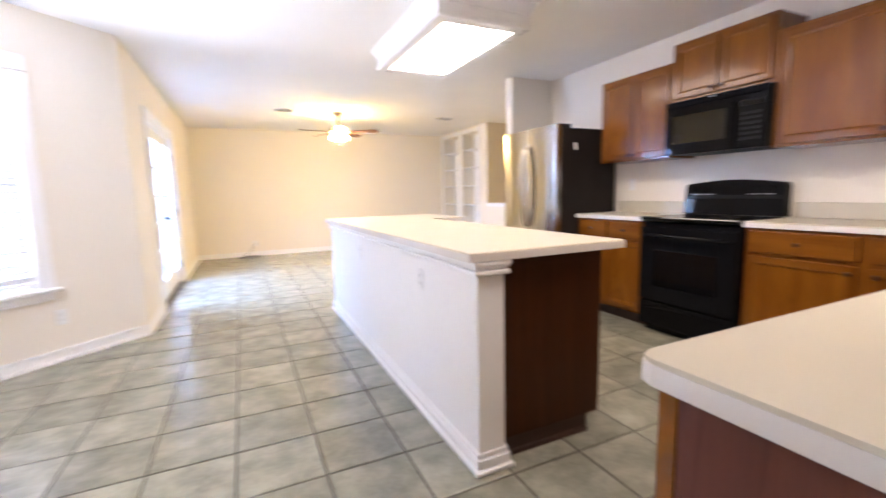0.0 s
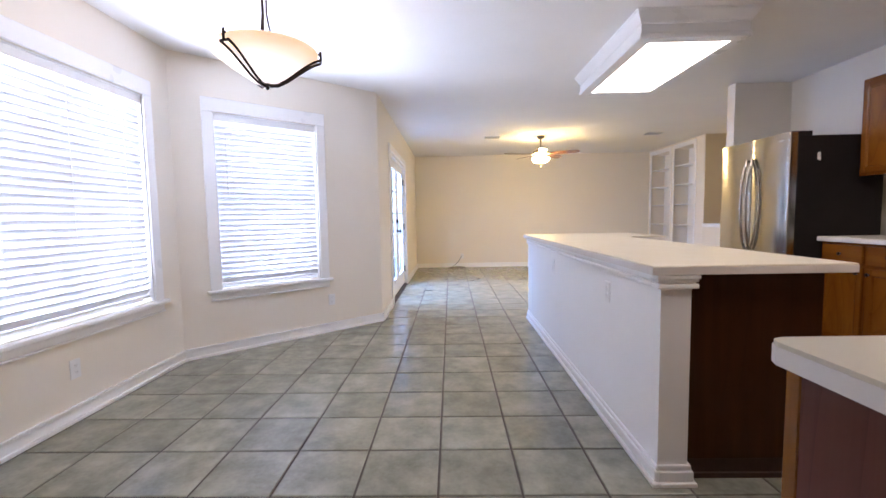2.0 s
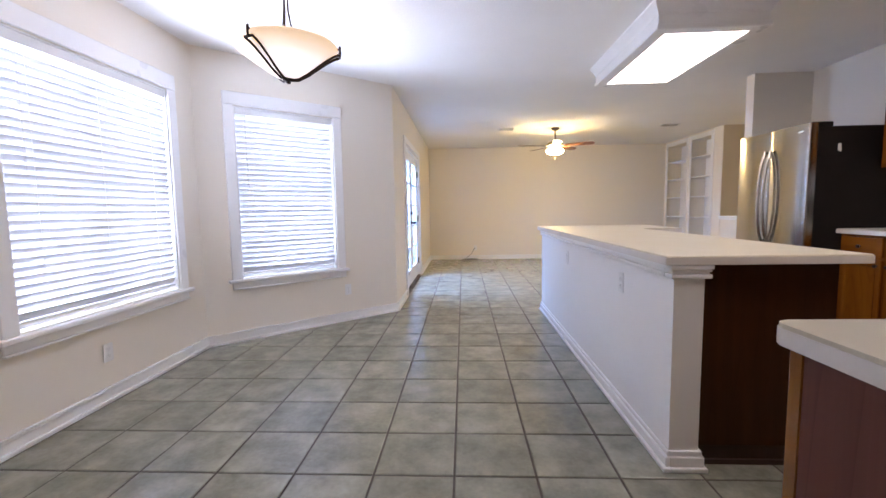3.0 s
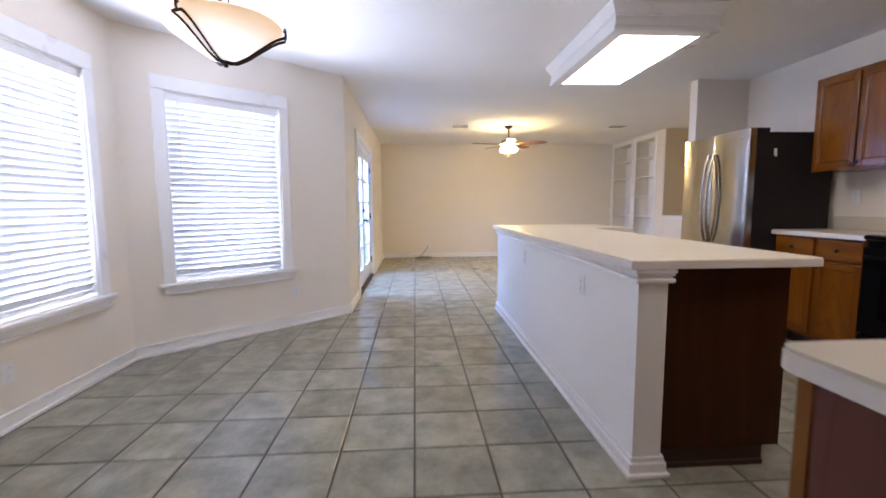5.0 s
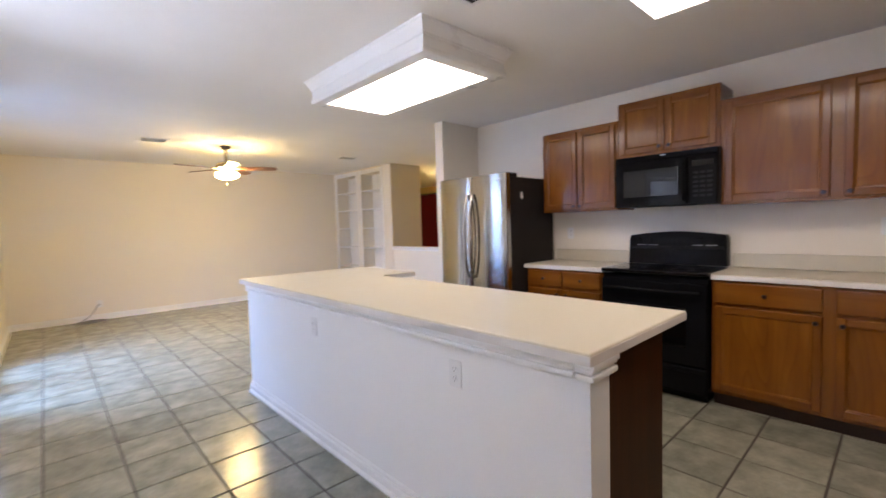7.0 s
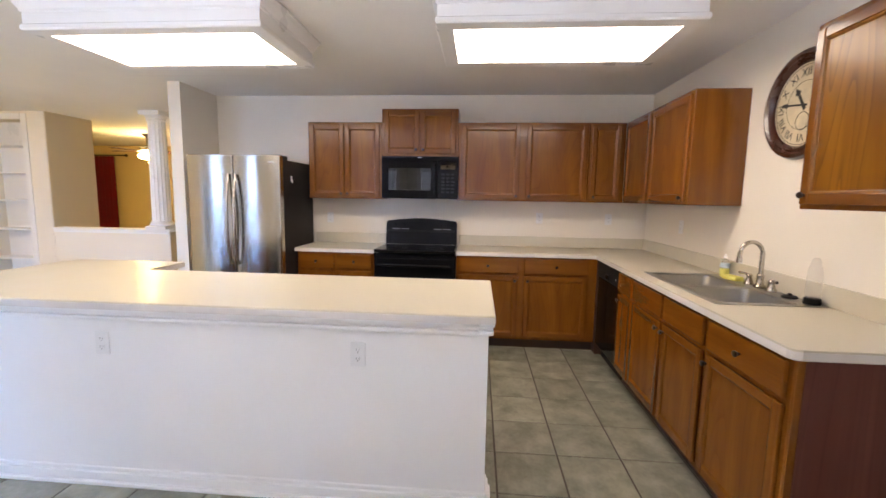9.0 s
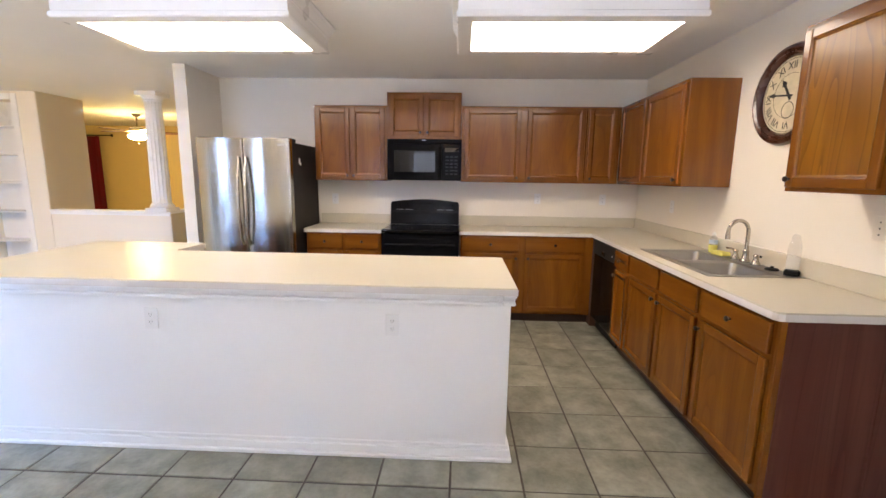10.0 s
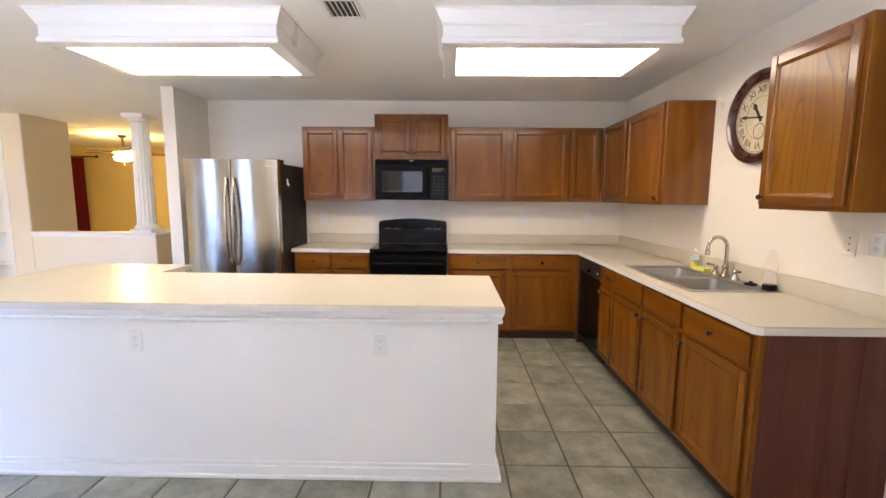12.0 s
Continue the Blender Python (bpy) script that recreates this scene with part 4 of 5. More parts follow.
def microwave():
    m = thing("microwave", pose(3.30, 2.604, 0, 0, 0, -90), "black over-the-range microwave oven under a cabinet", "microwave")
    w, z0, z1 = 0.774, 1.462, 1.884
    part("body", bx(0.0, w, 0.03, BACK - 3.30 - 0.002, z0 + 0.004, z1 - 0.001, bevel=0.004), BLACK_MATT, m)
    dr = part("door", bx(0.004, 0.565, 0.0, 0.029, z0, z1 - 0.05, bevel=0.007, seg=2), BLACK, m, "black glass door")
    part("window", bx(0.075, 0.50, -0.002, -0.0003, z0 + 0.085, z1 - 0.12), BLACK_GLASS, dr, "dark mesh window")
    cp = part("control_panel", bx(0.572, w - 0.004, 0.0, 0.029, z0, z1 - 0.05, bevel=0.007, seg=2), BLACK, m)
    part("vent_grille", bx(0.004, w - 0.004, 0.003, 0.029, z1 - 0.047, z1 - 0.003, bevel=0.004), BLACK, m)
    for i in range(9):
        part("vent_slot", bx(0.05 + i * 0.075, 0.11 + i * 0.075, 0.0015, 0.003, z1 - 0.032, z1 - 0.022), BLACK, m)
    hd = bmesh.new()
    tube(hd, [(0.545, 0.0, z0 + 0.04), (0.545, -0.028, z0 + 0.06), (0.545, -0.034, (z0 + z1) / 2 - 0.025), (0.545, -0.028, z1 - 0.11), (0.545, 0.0, z1 - 0.09)], 0.010, 10)
    part("handle", hd, BLACK, dr, "black bar handle", True)
    part("display", bx(0.60, w - 0.03, -0.002, -0.0003, z1 - 0.13, z1 - 0.09), BLACK_GLASS, cp)
    for r in range(6):
        for k in range(3):
            x, z = 0.607 + k * 0.047, z1 - 0.17 - r * 0.035
            part("button", bx(x, x + 0.034, -0.0018, -0.0003, z - 0.018, z), SMOKED, cp)
    part("badge", bx(w / 2 - 0.02, w / 2 + 0.02, 0.001, 0.003, z1 - 0.018, z1 - 0.012), GREY_PRINT, m)


microwave()

dw = thing("dishwasher", pose(3.104, PY + 0.004, 0, 0, 0, 180), "black built-in dishwasher beside the corner", "dishwasher")
part("body", bx(0.003, 0.598, 0.03, 0.55, 0.08, 0.918), BLACK_MATT, dw)
part("door", bx(0.004, 0.597, 0.0, 0.029, 0.115, 0.762, bevel=0.006, seg=2), BLACK, dw)
part("control_panel", bx(0.004, 0.597, -0.008, 0.029, 0.770, 0.914, bevel=0.008, seg=2), BLACK_MATT, dw)
part("latch", bx(0.26, 0.34, -0.016, -0.008, 0.79, 0.83, bevel=0.004), BLACK, dw)
part("indicator", bx(0.52, 0.535, -0.010, -0.0085, 0.815, 0.83), GREY_PRINT, dw)
part("toe_kick", bx(0.01, 0.59, 0.06, 0.10, 0.0, 0.110), BLACK_MATT, dw)

# ---- sink and what stands round it ----
sx0, sx1, sy0, sy1 = 1.23, 2.17, -0.122, 0.415
snk = thing("kitchen_sink", pose(0, 0, TOP), "double-bowl stainless steel sink set in the worktop", "sink")
rim = bmesh.new()


def bowl(bm, x0, x1, y0, y1, depth):
    rings = []
    for ins, z in ((0.0, 0.004), (0.008, -0.002), (0.018, -0.06), (0.030, -depth + 0.03), (0.06, -depth)):
        ring = []
        rad = 0.05
        for cx, cy, a0 in ((x1 - rad, y1 - rad, 0), (x0 + rad, y1 - rad, 90), (x0 + rad, y0 + rad, 180), (x1 - rad, y0 + rad, 270)):
            for k in range(5):
                a = radians(a0 + 90 * k / 4)
                ring.append(bm.verts.new((cx + (rad - ins * 0.5) * math.cos(a) - ins * 0.5 * (1 if cx > (x0 + x1) / 2 else -1), cy + (rad - ins * 0.5) * math.sin(a) - ins * 0.5 * (1 if cy > (y0 + y1) / 2 else -1), z)))
        rings.append(ring)
    n = len(rings[0])
    for a, b in zip(rings, rings[1:]):
        for k in range(n):
            bm.faces.new((a[k], a[(k + 1) % n], b[(k + 1) % n], b[k]))
    bm.faces.new(rings[-1])


for a in ((sx0, sx1, 0.375, sy1), (sx0, sx1, sy0, -0.010), (sx0, 1.27, -0.0099, 0.3749), (2.13, sx1, -0.0099, 0.3749), (1.685, 1.715, -0.0099, 0.3749)):
    box(rim, a[0], a[1], a[2], a[3], 0.001, 0.005)
part("rim", rim, SINK_M, snk)
for x0, x1 in ((1.27, 1.685), (1.715, 2.13)):
    b = bmesh.new()
    bowl(b, x0, x1, -0.010, 0.375, 0.18)
    bo = part("bowl", b, SINK_M, snk, "", True)
    dr = bmesh.new()
    lathe(dr, [(0.042, -0.1795), (0.042, -0.176), (0.030, -0.176), (0.028, -0.1785), (0, -0.1785)], ((x0 + x1) / 2, 0.18, 0), 24)
    part("drain", dr, CHROME, bo, "", True)

fa = thing("kitchen_faucet", pose(1.690, -0.078, TOP + 0.006), "brushed nickel gooseneck faucet with two lever handles", "faucet")
b = bmesh.new()
lathe(b, [(0.032, 0), (0.032, 0.008), (0.022, 0.02), (0.018, 0.06), (0.020, 0.075), (0.014, 0.085), (0, 0.086)], n=20)
part("base", b, CHROME, fa, "", True)
b = bmesh.new()
pts = [(0, 0, 0.08), (0, 0, 0.20)] + [(0, 0.065 - 0.065 * math.cos(radians(a)), 0.20 + 0.075 * math.sin(radians(a))) for a in range(15, 181, 15)] + [(0, 0.130, 0.175)]
tube(b, pts, 0.0125, 14)
lathe(b, [(0.0155, 0.150), (0.0155, 0.182), (0.0125, 0.184)], (0, 0.130, 0), 16)
part("spout", b, CHROME, fa, "tall curved spout", True)
for s in (-1, 1):
    b = bmesh.new()
    lathe(b, [(0.028, 0), (0.028, 0.006), (0.020, 0.022), (0.014, 0.045), (0.018, 0.058), (0.010, 0.068), (0, 0.069)], (s * 0.105, 0, 0), 18)
    tube(b, [(s * 0.105, 0, 0.058), (s * 0.135, 0.01, 0.066), (s * 0.175, 0.02, 0.064)], [0.008, 0.007, 0.009], 10)
    part("lever_handle", b, CHROME, fa, "", True)

sb = thing("dish_soap_bottle", pose(2.060, -0.075, TOP + 0.006), "small half-empty bottle of yellow dish soap with a white label", "soap bottle")
b = bmesh.new()
lathe(b, [(0.024, 0), (0.028, 0.005), (0.030, 0.045), (0.029, 0.055), (0, 0.056)], n=24)
part("liquid", b, SOAP_Y, sb, "yellow soap", True)
b = bmesh.new()
lathe(b, [(0.029, 0.057), (0.028, 0.085), (0.023, 0.112), (0.014, 0.122), (0.011, 0.128)], n=24)
part("bottle", b, BOTTLE, sb, "clear upper bottle", True)
b = bmesh.new()
lathe(b, [(0.0297, 0.066), (0.0290, 0.094)], n=24)
part("label", b, SOAP_B, sb, "white and blue label", True)
b = bmesh.new()
lathe(b, [(0.013, 0.128), (0.014, 0.143), (0.007, 0.148), (0.006, 0.156), (0, 0.157)], n=18)
part("cap", b, PLASTIC_W, sb, "white cap", True)
bm = bmesh.new()
box(bm, -0.055, 0.055, -0.035, 0.035, 0, 0.028, bevel=0.007, seg=2)
solid("sponge", bm, SOAP_Y, "yellow sponge on the sink rim", "sponge", m=pose(1.935, -0.062, TOP + 0.006, 0, 0, 12))
br = thing("dish_wand", pose(1.285, -0.082, TOP + 0.006), "clear dish wand standing upright on a black base", "dish brush")
b = bmesh.new()
lathe(b, [(0.036, 0), (0.038, 0.006), (0.036, 0.030), (0.030, 0.034), (0, 0.034)], n=24)
part("scrubber", b, BLACK_MATT, br, "black scrubber head", True)
b = bmesh.new()
lathe(b, [(0.030, 0.035), (0.033, 0.06), (0.033, 0.15), (0.029, 0.185), (0.021, 0.205)], n=24)
part("bottle", b, BOTTLE, br, "clear plastic body", True)
b = bmesh.new()
lathe(b, [(0.0215, 0.206), (0.021, 0.220), (0.013, 0.236), (0, 0.240)], n=24)
part("cap", b, BOTTLE, br, "clear domed cap", True)
st = thing("sink_stopper", pose(1.425, -0.070, TOP + 0.006), "black rubber sink stopper on the rim", "stopper")
b = bmesh.new()
lathe(b, [(0.036, 0), (0.038, 0.006), (0.030, 0.012), (0.010, 0.013), (0.009, 0.024), (0, 0.025)], n=24)
part("plug", b, BLACK_MATT, st, "", True)

# ---- wall clock (dial in x-z, facing -y) ----
ck = thing("wall_clock", pose(1.575, SOUTH + 0.001, 2.012, 0, 0, 180), "large round wall clock with dark wooden rim and roman numerals", "clock")
b = bmesh.new()
lathe(b, [(0.292, 0.0), (0.296, -0.020), (0.285, -0.042), (0.265, -0.050), (0.250, -0.040), (0.240, -0.048), (0.226, -0.036), (0.220, -0.018)], n=64, axis="Y", closed=False)
part("rim", b, CLOCK_RIM, ck, "glossy dark mahogany rim", True)
b = bmesh.new()
lathe(b, [(0.222, -0.002), (0.222, -0.014), (0, -0.0141)], n=64, axis="Y")
dial = part("dial", b, CLOCK_FACE, ck, "aged cream dial")


def lettering(text, size, m, material, parent, name):
    cu = bpy.data.curves.new(name, "FONT")
    cu.body, cu.size, cu.extrude, cu.align_x, cu.align_y = text, size, 0.0006, "CENTER", "CENTER"
    cu.resolution_u = 2
    ob = bpy.data.objects.new(name, cu)
    scene.collection.objects.link(ob)
    me = bpy.data.meshes.new_from_object(ob)
    bpy.data.objects.remove(ob)
    me.materials.append(material)
    o_ = new(name, me)
    o_.parent = parent
    o_.matrix_basis = m
    return o_


for i, txt in enumerate(("XII", "I", "II", "III", "IV", "V", "VI", "VII", "VIII", "IX", "X", "XI")):
    a = radians(30 * i)
    lettering(txt, 0.062, pose(0.172 * math.sin(a), -0.0155, 0.172 * math.cos(a), 90, 0, 0) @ pose(0, 0, 0, 0, 0, -30 * i), INK, dial, "numeral")
b = bmesh.new()
for r0, r1 in ((0.210, 0.213), (0.128, 0.130)):
    lathe(b, [(r0, -0.0142), (r0, -0.0150), (r1, -0.0150), (r1, -0.0142)], n=64, axis="Y", closed=False)
part("minute_track", b, INK, dial)
b = bmesh.new()
lathe(b, [(0.050, -0.0142), (0.050, -0.0152), (0.046, -0.0152), (0.046, -0.0142)], (0, 0, -0.085), 40, "Y", False)
part("seconds_dial", b, INK, dial)
for ang_, ln, wd in ((278, 0.185, 0.006), (328, 0.115, 0.009)):
    b = bmesh.new()
    n_ = [(-wd, -0.03), (wd, -0.03), (wd * 0.8, ln * 0.6), (wd * 2.2, ln * 0.7), (0, ln), (-wd * 2.2, ln * 0.7), (-wd * 0.8, ln * 0.6)]
    q = Matrix.Rotation(radians(ang_), 4, "Y")
    lo = [b.verts.new(q @ Vector((x, -0.017, z))) for x, z in n_]
    hi = [b.verts.new(q @ Vector((x, -0.020, z))) for x, z in n_]
    b.faces.new(lo)
    b.faces.new(hi[::-1])
    for k in range(len(n_)):
        b.faces.new((lo[k], hi[k], hi[(k + 1) % len(n_)], lo[(k + 1) % len(n_)]))
    part("clock_hand", b, INK, dial)


# ---- ceiling fixtures ----
def light_box(y0, y1, label):
    cx, cy = 1.712, (y0 + y1) / 2
    t = thing("ceiling_light_box", pose(cx, cy, CEIL), label, "ceiling light", "fluorescent ceiling boxes")
    hx, hy = 0.370, (y1 - y0) / 2
    prof = [(0.045, -0.001), (0.045, -0.014), (0.038, -0.020), (0.032, -0.034), (0.020, -0.056), (0.009, -0.074), (0.007, -0.086), (0.0, -0.090), (0.0, -0.150), (0.008, -0.156), (0.010, -0.176), (0.004, -0.186), (-0.082, -0.187), (-0.082, -0.160)]
    bm = bmesh.new()
    rings = []
    for o_, z in prof:
        rings.append([bm.verts.new((sx * (hx + o_), sy * (hy + o_), z)) for sx, sy in ((-1, -1), (1, -1), (1, 1), (-1, 1))])
    for a, b_ in zip(rings, rings[1:]):
        for k in range(4):
            bm.faces.new((a[k], a[(k + 1) % 4], b_[(k + 1) % 4], b_[k]))
    part("cornice_frame", bm, TRIM, t, "white crown moulding frame")
    part("diffuser", bx(-hx + 0.078, hx - 0.078, -hy + 0.078, hy - 0.078, -0.182, -0.176), PANEL, t, "glowing white diffuser")
    part("housing", bx(-hx + 0.04, hx - 0.04, -hy + 0.04, hy - 0.04, -0.155, -0.002), TRIM, t)


light_box(2.818, 4.205, "white moulded ceiling box with a lit fluorescent panel")
light_box(0.510, 1.862, "white moulded ceiling box with a lit fluorescent panel")


def vent(x, y, rz, w, d):
    t = thing("ceiling_vent", pose(x, y, CEIL, 0, 0, rz), "white metal slatted air vent in the ceiling", "vent", "ceiling vents")
    fr_ = bmesh.new()
    for a in ((-w, w, -d, -d + 0.025), (-w, w, d - 0.025, d), (-w, -w + 0.025, -d + 0.025, d - 0.025), (w - 0.025, w, -d + 0.025, d - 0.025)):
        box(fr_, a[0], a[1], a[2], a[3], -0.009, -0.001, bevel=0.002)
    part("frame", fr_, PLASTIC_W, t)
    part("backing", bx(-w + 0.025, w - 0.025, -d + 0.025, d - 0.025, -0.003, -0.001), SLOT, t)
    n_ = 6
    me = mesh_of("slat", bx(-w + 0.026, w - 0.026, -0.008, 0.008, -0.001, 0.001), PLASTIC_W)
    for i in range(n_):
        o_ = new("slat", me)
        o_.parent = t
        o_.matrix_basis = pose(0, -d + 0.036 + (2 * d - 0.072) * i / (n_ - 1), -0.010, 40, 0, 0)


vent(1.335, 2.435, 0, 0.13, 0.11)
vent(0.77, 7.46, 0, 0.15, 0.10)
vent(3.56, 7.42, 0, 0.15, 0.10)

# ---- chandelier over the nook ----
ch = thing("pendant_light", pose(-0.985, 2.17, -0.060) @ Matrix.Diagonal((0.89, 0.89, 1, 1)), "bronze pendant lamp with a lit amber glass bowl", "pendant light")
b = bmesh.new()
lathe(b, [(0.075, CEIL + 0.060 - 0.001), (0.072, CEIL + 0.060 - 0.02), (0.03, CEIL + 0.060 - 0.035), (0.012, CEIL + 0.060 - 0.05), (0, CEIL + 0.060 - 0.05)], n=28)
part("canopy", b, IRON, ch, "", True)
b = bmesh.new()
prof = [(0.304, 2.166), (0.292, 2.164), (0.262, 2.127), (0.200, 2.079), (0.130, 2.036), (0.070, 2.002), (0.0, 1.991)]
prof2 = [(0.312, 2.159), (0.305, 2.142), (0.270, 2.114), (0.207, 2.072), (0.135, 2.029), (0.072, 1.994), (0.0, 1.983)]
lathe(b, list(reversed(prof2)) + prof, n=48)
part("bowl_shade", b, BOWL, ch, "glowing amber glass bowl", True)
for k in range(3):
    a = radians(12 + 120 * k)
    c_, s_ = math.cos(a), math.sin(a)
    arm = [(0.012, 1.979), (0.06, 1.980), (0.12, 2.008), (0.19, 2.053), (0.245, 2.087), (0.285, 2.106), (0.322, 2.118)]
    for side in (-1, 1):
        b = bmesh.new()
        tube(b, [(r * c_ - side * (0.007 + 0.07 * r) * s_, r * s_ + side * (0.007 + 0.07 * r) * c_, z) for r, z in arm], 0.0075, 8)
        part("scroll_arm", b, IRON, ch, "", True)
    b = bmesh.new()
    o_ = 0.007 + 0.07 * 0.322
    tube(b, [(0.322 * c_ + o_ * s_, 0.322 * s_ - o_ * c_, 2.118), (0.322 * c_ - o_ * s_, 0.322 * s_ + o_ * c_, 2.118)], 0.0075, 8)
    tube(b, [(0.324 * c_, 0.324 * s_, 2.115), (0.327 * c_, 0.327 * s_, 2.140), (0.325 * c_, 0.325 * s_, 2.174)], 0.0080, 8)
    part("arm_bracket", b, IRON, ch, "", True)
    b = bmesh.new()
    tube(b, [(0.035 * c_, 0.035 * s_, 2.59), (0.016 * c_, 0.016 * s_, 2.50), (0.014 * c_, 0.014 * s_, 2.36), (0.026 * c_, 0.026 * s_, 2.29), (0.055 * c_, 0.055 * s_, 2.200), (0.12 * c_, 0.12 * s_, 2.174), (0.27 * c_, 0.27 * s_, 2.165), (0.318 * c_, 0.318 * s_, 2.157)], 0.006, 8)
    part("hanging_rod", b, IRON, ch, "", True)
b = bmesh.new()
tube(b, [(0.02, 0.01, 2.59), (0.05, 0.02, 2.40), (0.075, 0.03, 2.30), (0.10, 0.03, 2.187)], 0.0015, 6)
part("lamp_cord", b, NICKEL, ch, "thin clear cord")
b = bmesh.new()
lathe(b, [(0.0, 1.955), (0.010, 1.959), (0.013, 1.968), (0.006, 1.974), (0.020, 1.980), (0.028, 1.989), (0, 1.993)], n=20)
part("finial", b, IRON, ch, "", True)


def ceiling_fan(x, y, turn, label, blades=5):
    f = thing("ceiling_fan", pose(x, y, CEIL, 0, 0, turn), label, "ceiling fan", "ceiling fans")
    b = bmesh.new()
    lathe(b, [(0.068, -0.001), (0.066, -0.02), (0.045, -0.045), (0.014, -0.055), (0.014, -0.13)], n=28)
    part("canopy", b, NICKEL, f, "", True)
    b = bmesh.new()
    lathe(b, [(0.015, -0.13), (0.06, -0.135), (0.115, -0.155), (0.135, -0.185), (0.130, -0.215), (0.095, -0.235), (0.06, -0.245)], n=36)
    part("motor", b, NICKEL, f, "antique nickel motor housing", True)
    for k in range(blades):
        q = Matrix.Rotation(radians(360 * k / blades), 4, "Z")
        b = bmesh.new()
        tube(b, [(0.10, 0, -0.225), (0.15, 0, -0.232), (0.20, 0, -0.226)], 0.012, 8, 0.5)
        bmesh.ops.transform(b, matrix=q, verts=b.verts[:])
        br_ = part("blade_bracket", b, NICKEL, f)
        b = bmesh.new()
        pts = [(0.18, -0.050), (0.58, -0.068)] + arc(0.60, 0.0, 0.068, -80, 80, 8) + [(0.58, 0.068), (0.18, 0.050)]
        prism(b, pts, -0.004, 0.004)
        bmesh.ops.transform(b, matrix=q @ pose(0, 0, -0.222, -12, 0, 0), verts=b.verts[:])
        part("blade", b, FAN_WOOD, br_, "reddish wooden blade")
    b = bmesh.new()
    lathe(b, [(0.070, -0.262), (0.125, -0.275), (0.152, -0.305), (0.142, -0.335), (0.090, -0.366), (0.0, -0.378)], n=32)
    part("light_globe", b, GLOBE, f, "lit frosted glass bowl", True)
    b = bmesh.new()
    lathe(b, [(0.06, -0.246), (0.075, -0.252), (0.072, -0.261)], n=28)
    part("light_fitter", b, NICKEL, f, "", True)
    b = bmesh.new()
    tube(b, [(0.0, 0.0, -0.375), (0.004, 0.0, -0.40), (0.004, 0, -0.43)], 0.0015, 6)
    lathe(b, [(0.0, -0.465), (0.011, -0.46), (0.011, -0.435), (0.003, -0.425)], (0.004, 0, 0), 10)
    part("pull_chain", b, NICKEL, f)
    b = bmesh.new()
    tube(b, [(0, 0, -0.12), (0, 0, -0.235)], 0.014, 14)
    part("downrod", b, NICKEL, f, "", True)
    for o_ in f.children:
        if not o_.name.startswith(("canopy", "downrod")):
            o_.location.z -= 0.09
    return f


ceiling_fan(1.62, 7.44, 46, "antique nickel ceiling fan with reddish blades and a lit bowl")
ceiling_fan(6.68, 7.80, 20, "ceiling fan with a lit bowl in the next room")

# ---- column, curtain and cable ----
col = thing("column", pose(EAST + 0.065, 5.985, 0.983) @ Matrix.Diagonal((1.10, 1.10, 1, 1)), "white fluted column on the low wall", "column")
part("plinth", bx(-0.135, 0.135, -0.135, 0.135, 0.0, 0.045, bevel=0.004), TRIM, col)
b = bmesh.new()
lathe(b, [(0.134, 0.046), (0.138, 0.065), (0.128, 0.085), (0.117, 0.095), (0.112, 0.11)], n=32)
part("base", b, TRIM, col, "", True)
b = bmesh.new()
n_ = 96
rings = []
for z, r in ((0.111, 0.108), (0.6, 0.106), (1.2, 0.099), (1.45, 0.094)):
    rings.append([b.verts.new(((r - 0.007 * abs(math.sin(math.pi * i * 16 / n_)) ** 0.7) * math.cos(2 * math.pi * i / n_), (r - 0.007 * abs(math.sin(math.pi * i * 16 / n_)) ** 0.7) * math.sin(2 * math.pi * i / n_), z)) for i in range(n_)])
for a, c_ in zip(rings, rings[1:]):
    for i in range(n_):
        b.faces.new((a[i], a[(i + 1) % n_], c_[(i + 1) % n_], c_[i]))
part("shaft", b, TRIM, col, "fluted shaft")
b = bmesh.new()
lathe(b, [(0.095, 1.45), (0.107, 1.465), (0.099, 1.475), (0.109, 1.495), (0.127, 1.515)], n=32)
part("capital", b, TRIM, col, "", True)
part("abacus", bx(-0.130, 0.130, -0.130, 0.130, 1.516, CEIL - 0.984, bevel=0.004), TRIM, col)

cu = thing("curtain", pose(8.5, 10.77, 0), "dark red curtain hanging from a black rod", "curtain")
b = bmesh.new()
n_ = 96
top_, bot = [], []
for i in range(n_ + 1):
    y = 0.68 - 1.36 * i / n_
    x = 0.035 * math.sin(i * 0.95) - 0.02
    top_.append(b.verts.new((x * 0.8, y, 2.31)))
    bot.append(b.verts.new((x * 1.2, y * 1.02, 0.03)))
for i in range(n_):
    b.faces.new((top_[i], top_[i + 1], bot[i + 1], bot[i]))
bmesh.ops.solidify(b, geom=b.faces[:], thickness=0.004)
part("cloth", b, CURTAIN, cu, "", True)
b = bmesh.new()
tube(b, [(-0.02, 0.78, 2.33), (-0.02, -0.95, 2.33)], 0.013, 10)
lathe(b, [(0.013, 0), (0.03, -0.03), (0.03, -0.05), (0, -0.075)], (-0.02, -0.95, 2.33), 14, "Y")
tube(b, [(-0.02, -0.78, 2.33), (0.098, -0.78, 2.33)], 0.008, 8)
part("curtain_rod", b, IRON, cu, "black curtain rod", True)

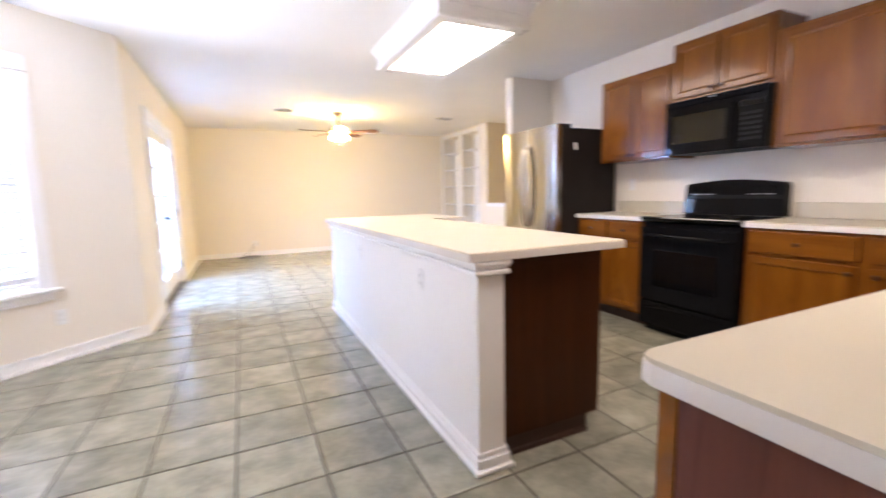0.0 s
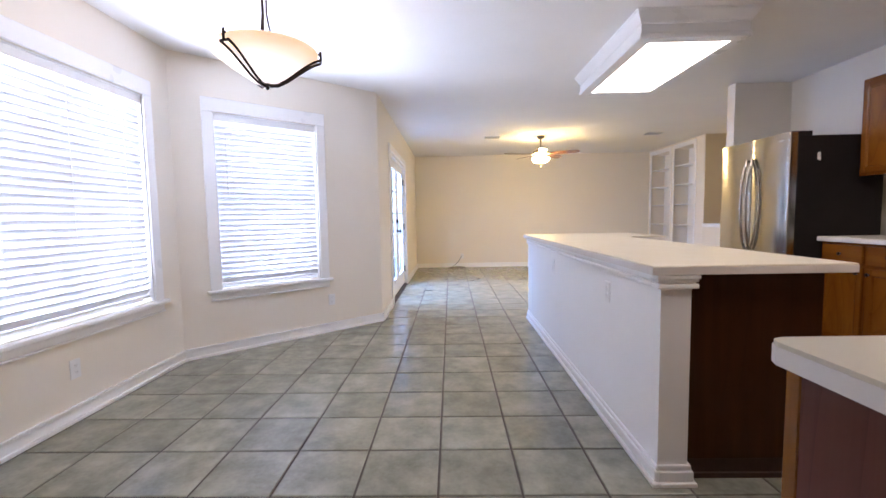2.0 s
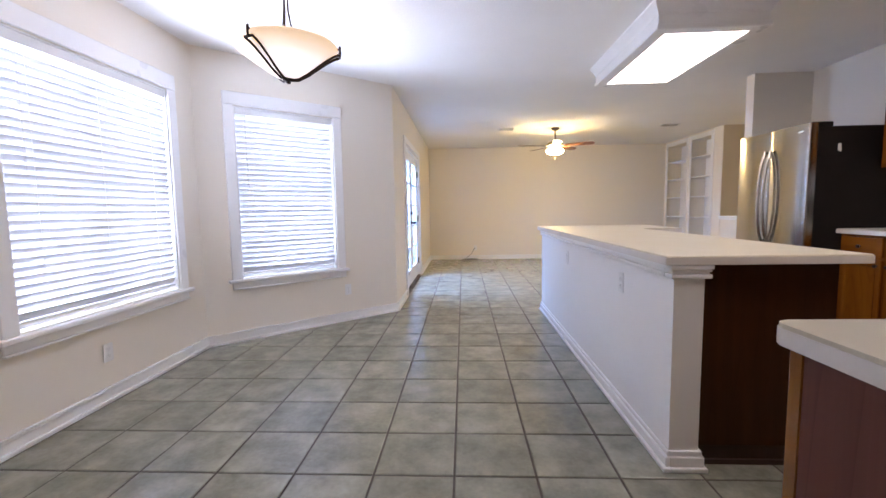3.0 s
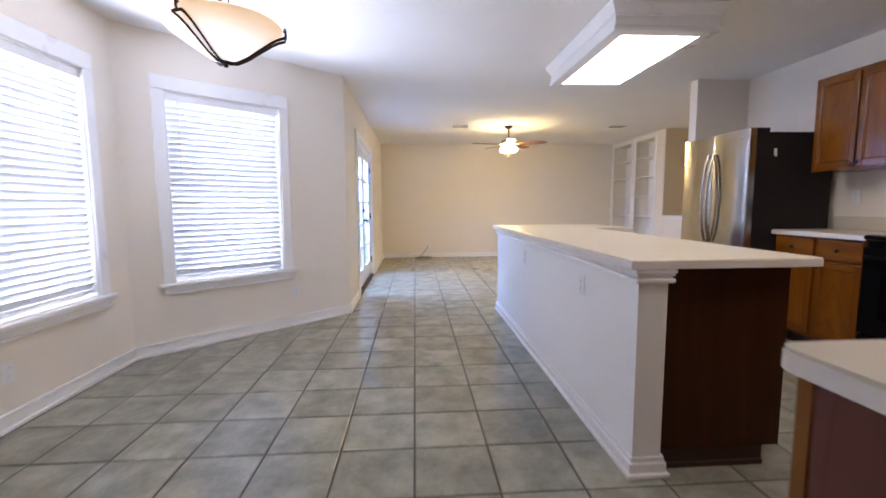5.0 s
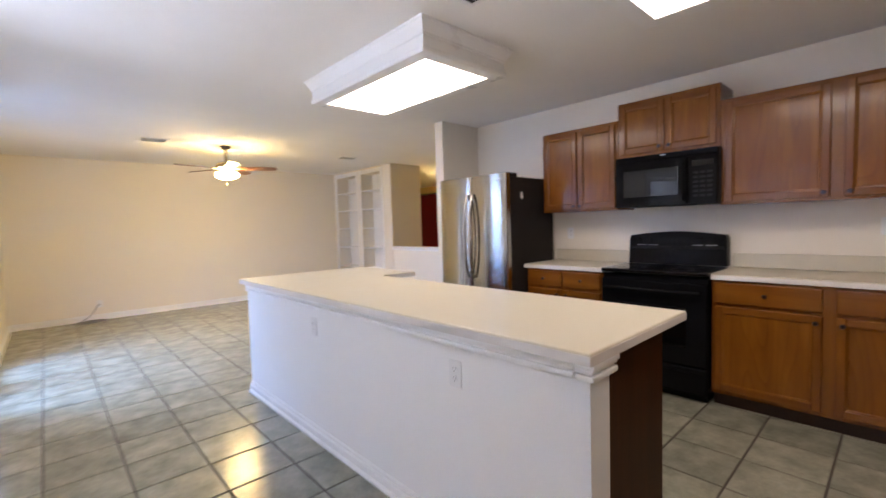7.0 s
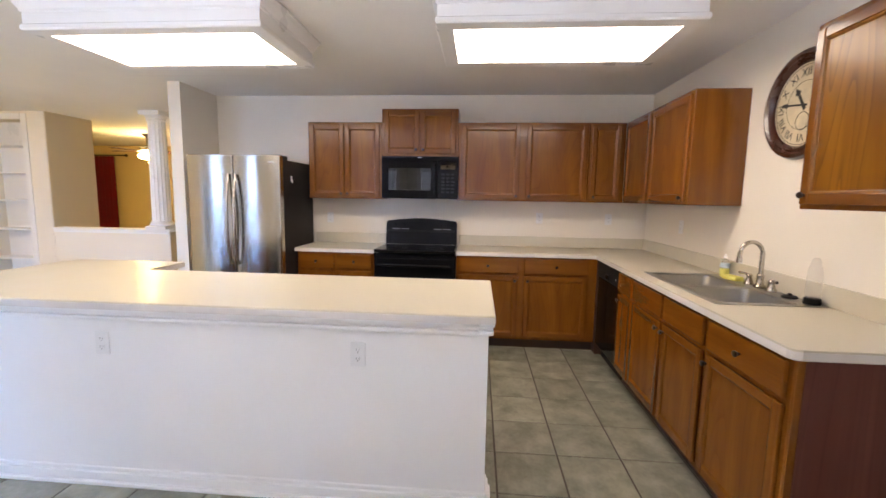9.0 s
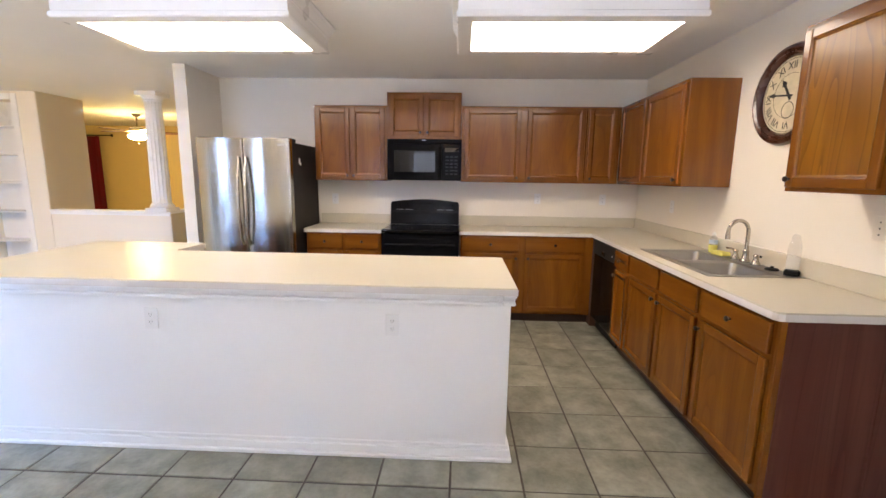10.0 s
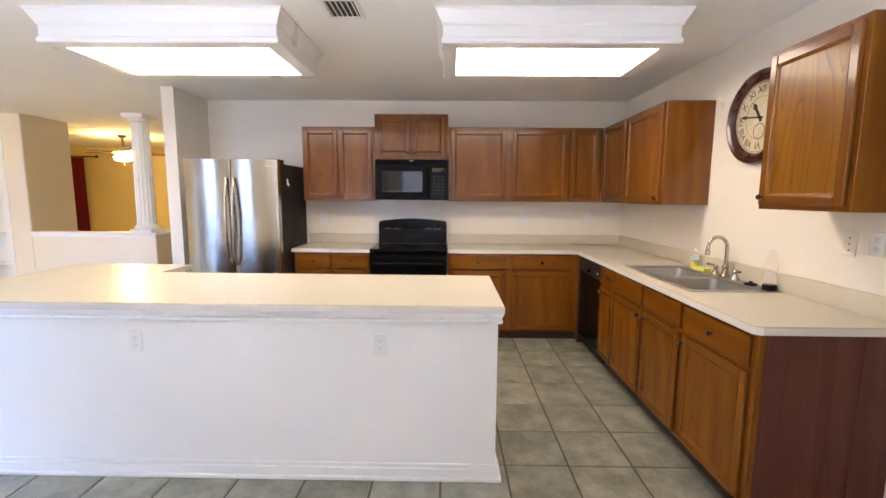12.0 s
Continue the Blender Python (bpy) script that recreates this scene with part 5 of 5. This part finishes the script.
cb = thing("coiled_cable", pose(0.14, NORTH - 0.16, 0), "grey cable coiled on the tiles below a wall outlet", "cable")
b = bmesh.new()
pts = []
for i in range(70):
    a = i * 0.30
    r = 0.15 + 0.012 * math.sin(i * 0.7)
    pts.append((r * math.cos(a) * 1.25, r * math.sin(a) * 0.7, 0.006 + 0.0002 * i))
tube(b, pts, 0.005, 8)
part("coil", b, CABLE_M, cb, "", True)
b = bmesh.new()
tube(b, [(-0.10, 0.08, 0.03), (-0.02, 0.10, 0.07), (0.05, 0.12, 0.15), (0.10, 0.145, 0.24), (0.128, 0.150, 0.26)], 0.006, 8)
part("lead", b, CABLE_M, cb, "", True)

# ---- floor tiles, laid last ----
PITCH, GAP = 0.3605, 0.010
TX, TY = -0.056, 1.852


def clip(poly, a, b):
    """The part of a polygon to the left of the line from a to b."""
    out = []
    for i in range(len(poly)):
        p, q = poly[i], poly[(i + 1) % len(poly)]
        sp = (b[0] - a[0]) * (p[1] - a[1]) - (b[1] - a[1]) * (p[0] - a[0])
        sq = (b[0] - a[0]) * (q[1] - a[1]) - (b[1] - a[1]) * (q[0] - a[0])
        if sp >= 0:
            out.append(p)
        if sp * sq < 0:
            u = sp / (sp - sq)
            out.append((p[0] + (q[0] - p[0]) * u, p[1] + (q[1] - p[1]) * u))
    return out


def tile_verts(poly):
    """A low slab with a softened top edge."""
    cx, cy = sum(p[0] for p in poly) / len(poly), sum(p[1] for p in poly) / len(poly)
    rows = []
    for ins, z in ((0.0, -0.005), (0.0, -0.0022), (0.004, 0.0)):
        rows.append([(p[0] - ins * (1 if p[0] > cx else -1), p[1] - ins * (1 if p[1] > cy else -1), z) for p in poly])
    return rows


def tile_mesh(polys, name):
    vs, fs = [], []
    for poly in polys:
        rows, k, o_ = tile_verts(poly), len(poly), len(vs)
        for r in rows:
            vs.extend(r)
        for j in range(2):
            for i in range(k):
                fs.append((o_ + j * k + i, o_ + j * k + (i + 1) % k, o_ + (j + 1) * k + (i + 1) % k, o_ + (j + 1) * k + i))
        fs.append(tuple(o_ + 2 * k + i for i in range(k)))
    me = bpy.data.meshes.new(name)
    me.from_pydata(vs, [], fs)
    me.materials.append(TILE)
    return me


H = (PITCH - GAP) / 2
square = [(-H, -H), (H, -H), (H, H), (-H, H)]
whole = tile_mesh([square], "tile")
rest = []
for i in range(-8, 16):
    for j in range(-14, 25):
        cx, cy = TX + (i + 0.5) * PITCH, TY + (j + 0.5) * PITCH
        poly = [(cx + x, cy + y) for x, y in square]
        start = list(poly)
        if cy > 4.6 or cy < 0.09:
            poly = clip(poly, (WEST, 10), (WEST, -10))[:] if cx < WEST + 0.3 else poly
        elif cx < 0.0:
            poly = clip(poly, W2, B2)
            poly = clip(poly, B2, B1) if poly else poly
            poly = clip(poly, B1, W1) if poly else poly
        if poly and cy < 0.2 and cx > 0.2:
            poly = clip(poly, (0, SOUTH), (1, SOUTH)) if cx > 0.6 else clip(poly, (0.40, -10), (0.40, 10))
        if poly and cy > 9.6:
            poly = clip(poly, (1, NORTH), (0, NORTH))
        if poly and cy < -2.3:
            poly = clip(poly, (0, -6.0), (1, -6.0))
        if poly and cx > 3.0:
            poly = clip(poly, (BACK, -10), (BACK, 10)) if cy < 4.66 else clip(poly, (EAST, -10), (EAST, 10))
        if not poly or len(poly) < 3:
            continue
        near = -0.4 < cy < 4.9 and cx < 3.2
        if not near:
            rest.append(poly)
            continue
        if poly == start:
            o = new("tile", whole)
            o.matrix_basis = pose(cx, cy, random.uniform(-0.0006, 0.0006), random.uniform(-0.05, 0.05), random.uniform(-0.05, 0.05), 90 * random.randrange(4))
        else:
            o = new("tile", tile_mesh([poly], "tile"))
        o.parent = floor
o = new("far_tiles", tile_mesh(rest, "far_tiles"))
o.parent = floor
tagged(o, "grey ceramic tiles farther off", kind="stuff")
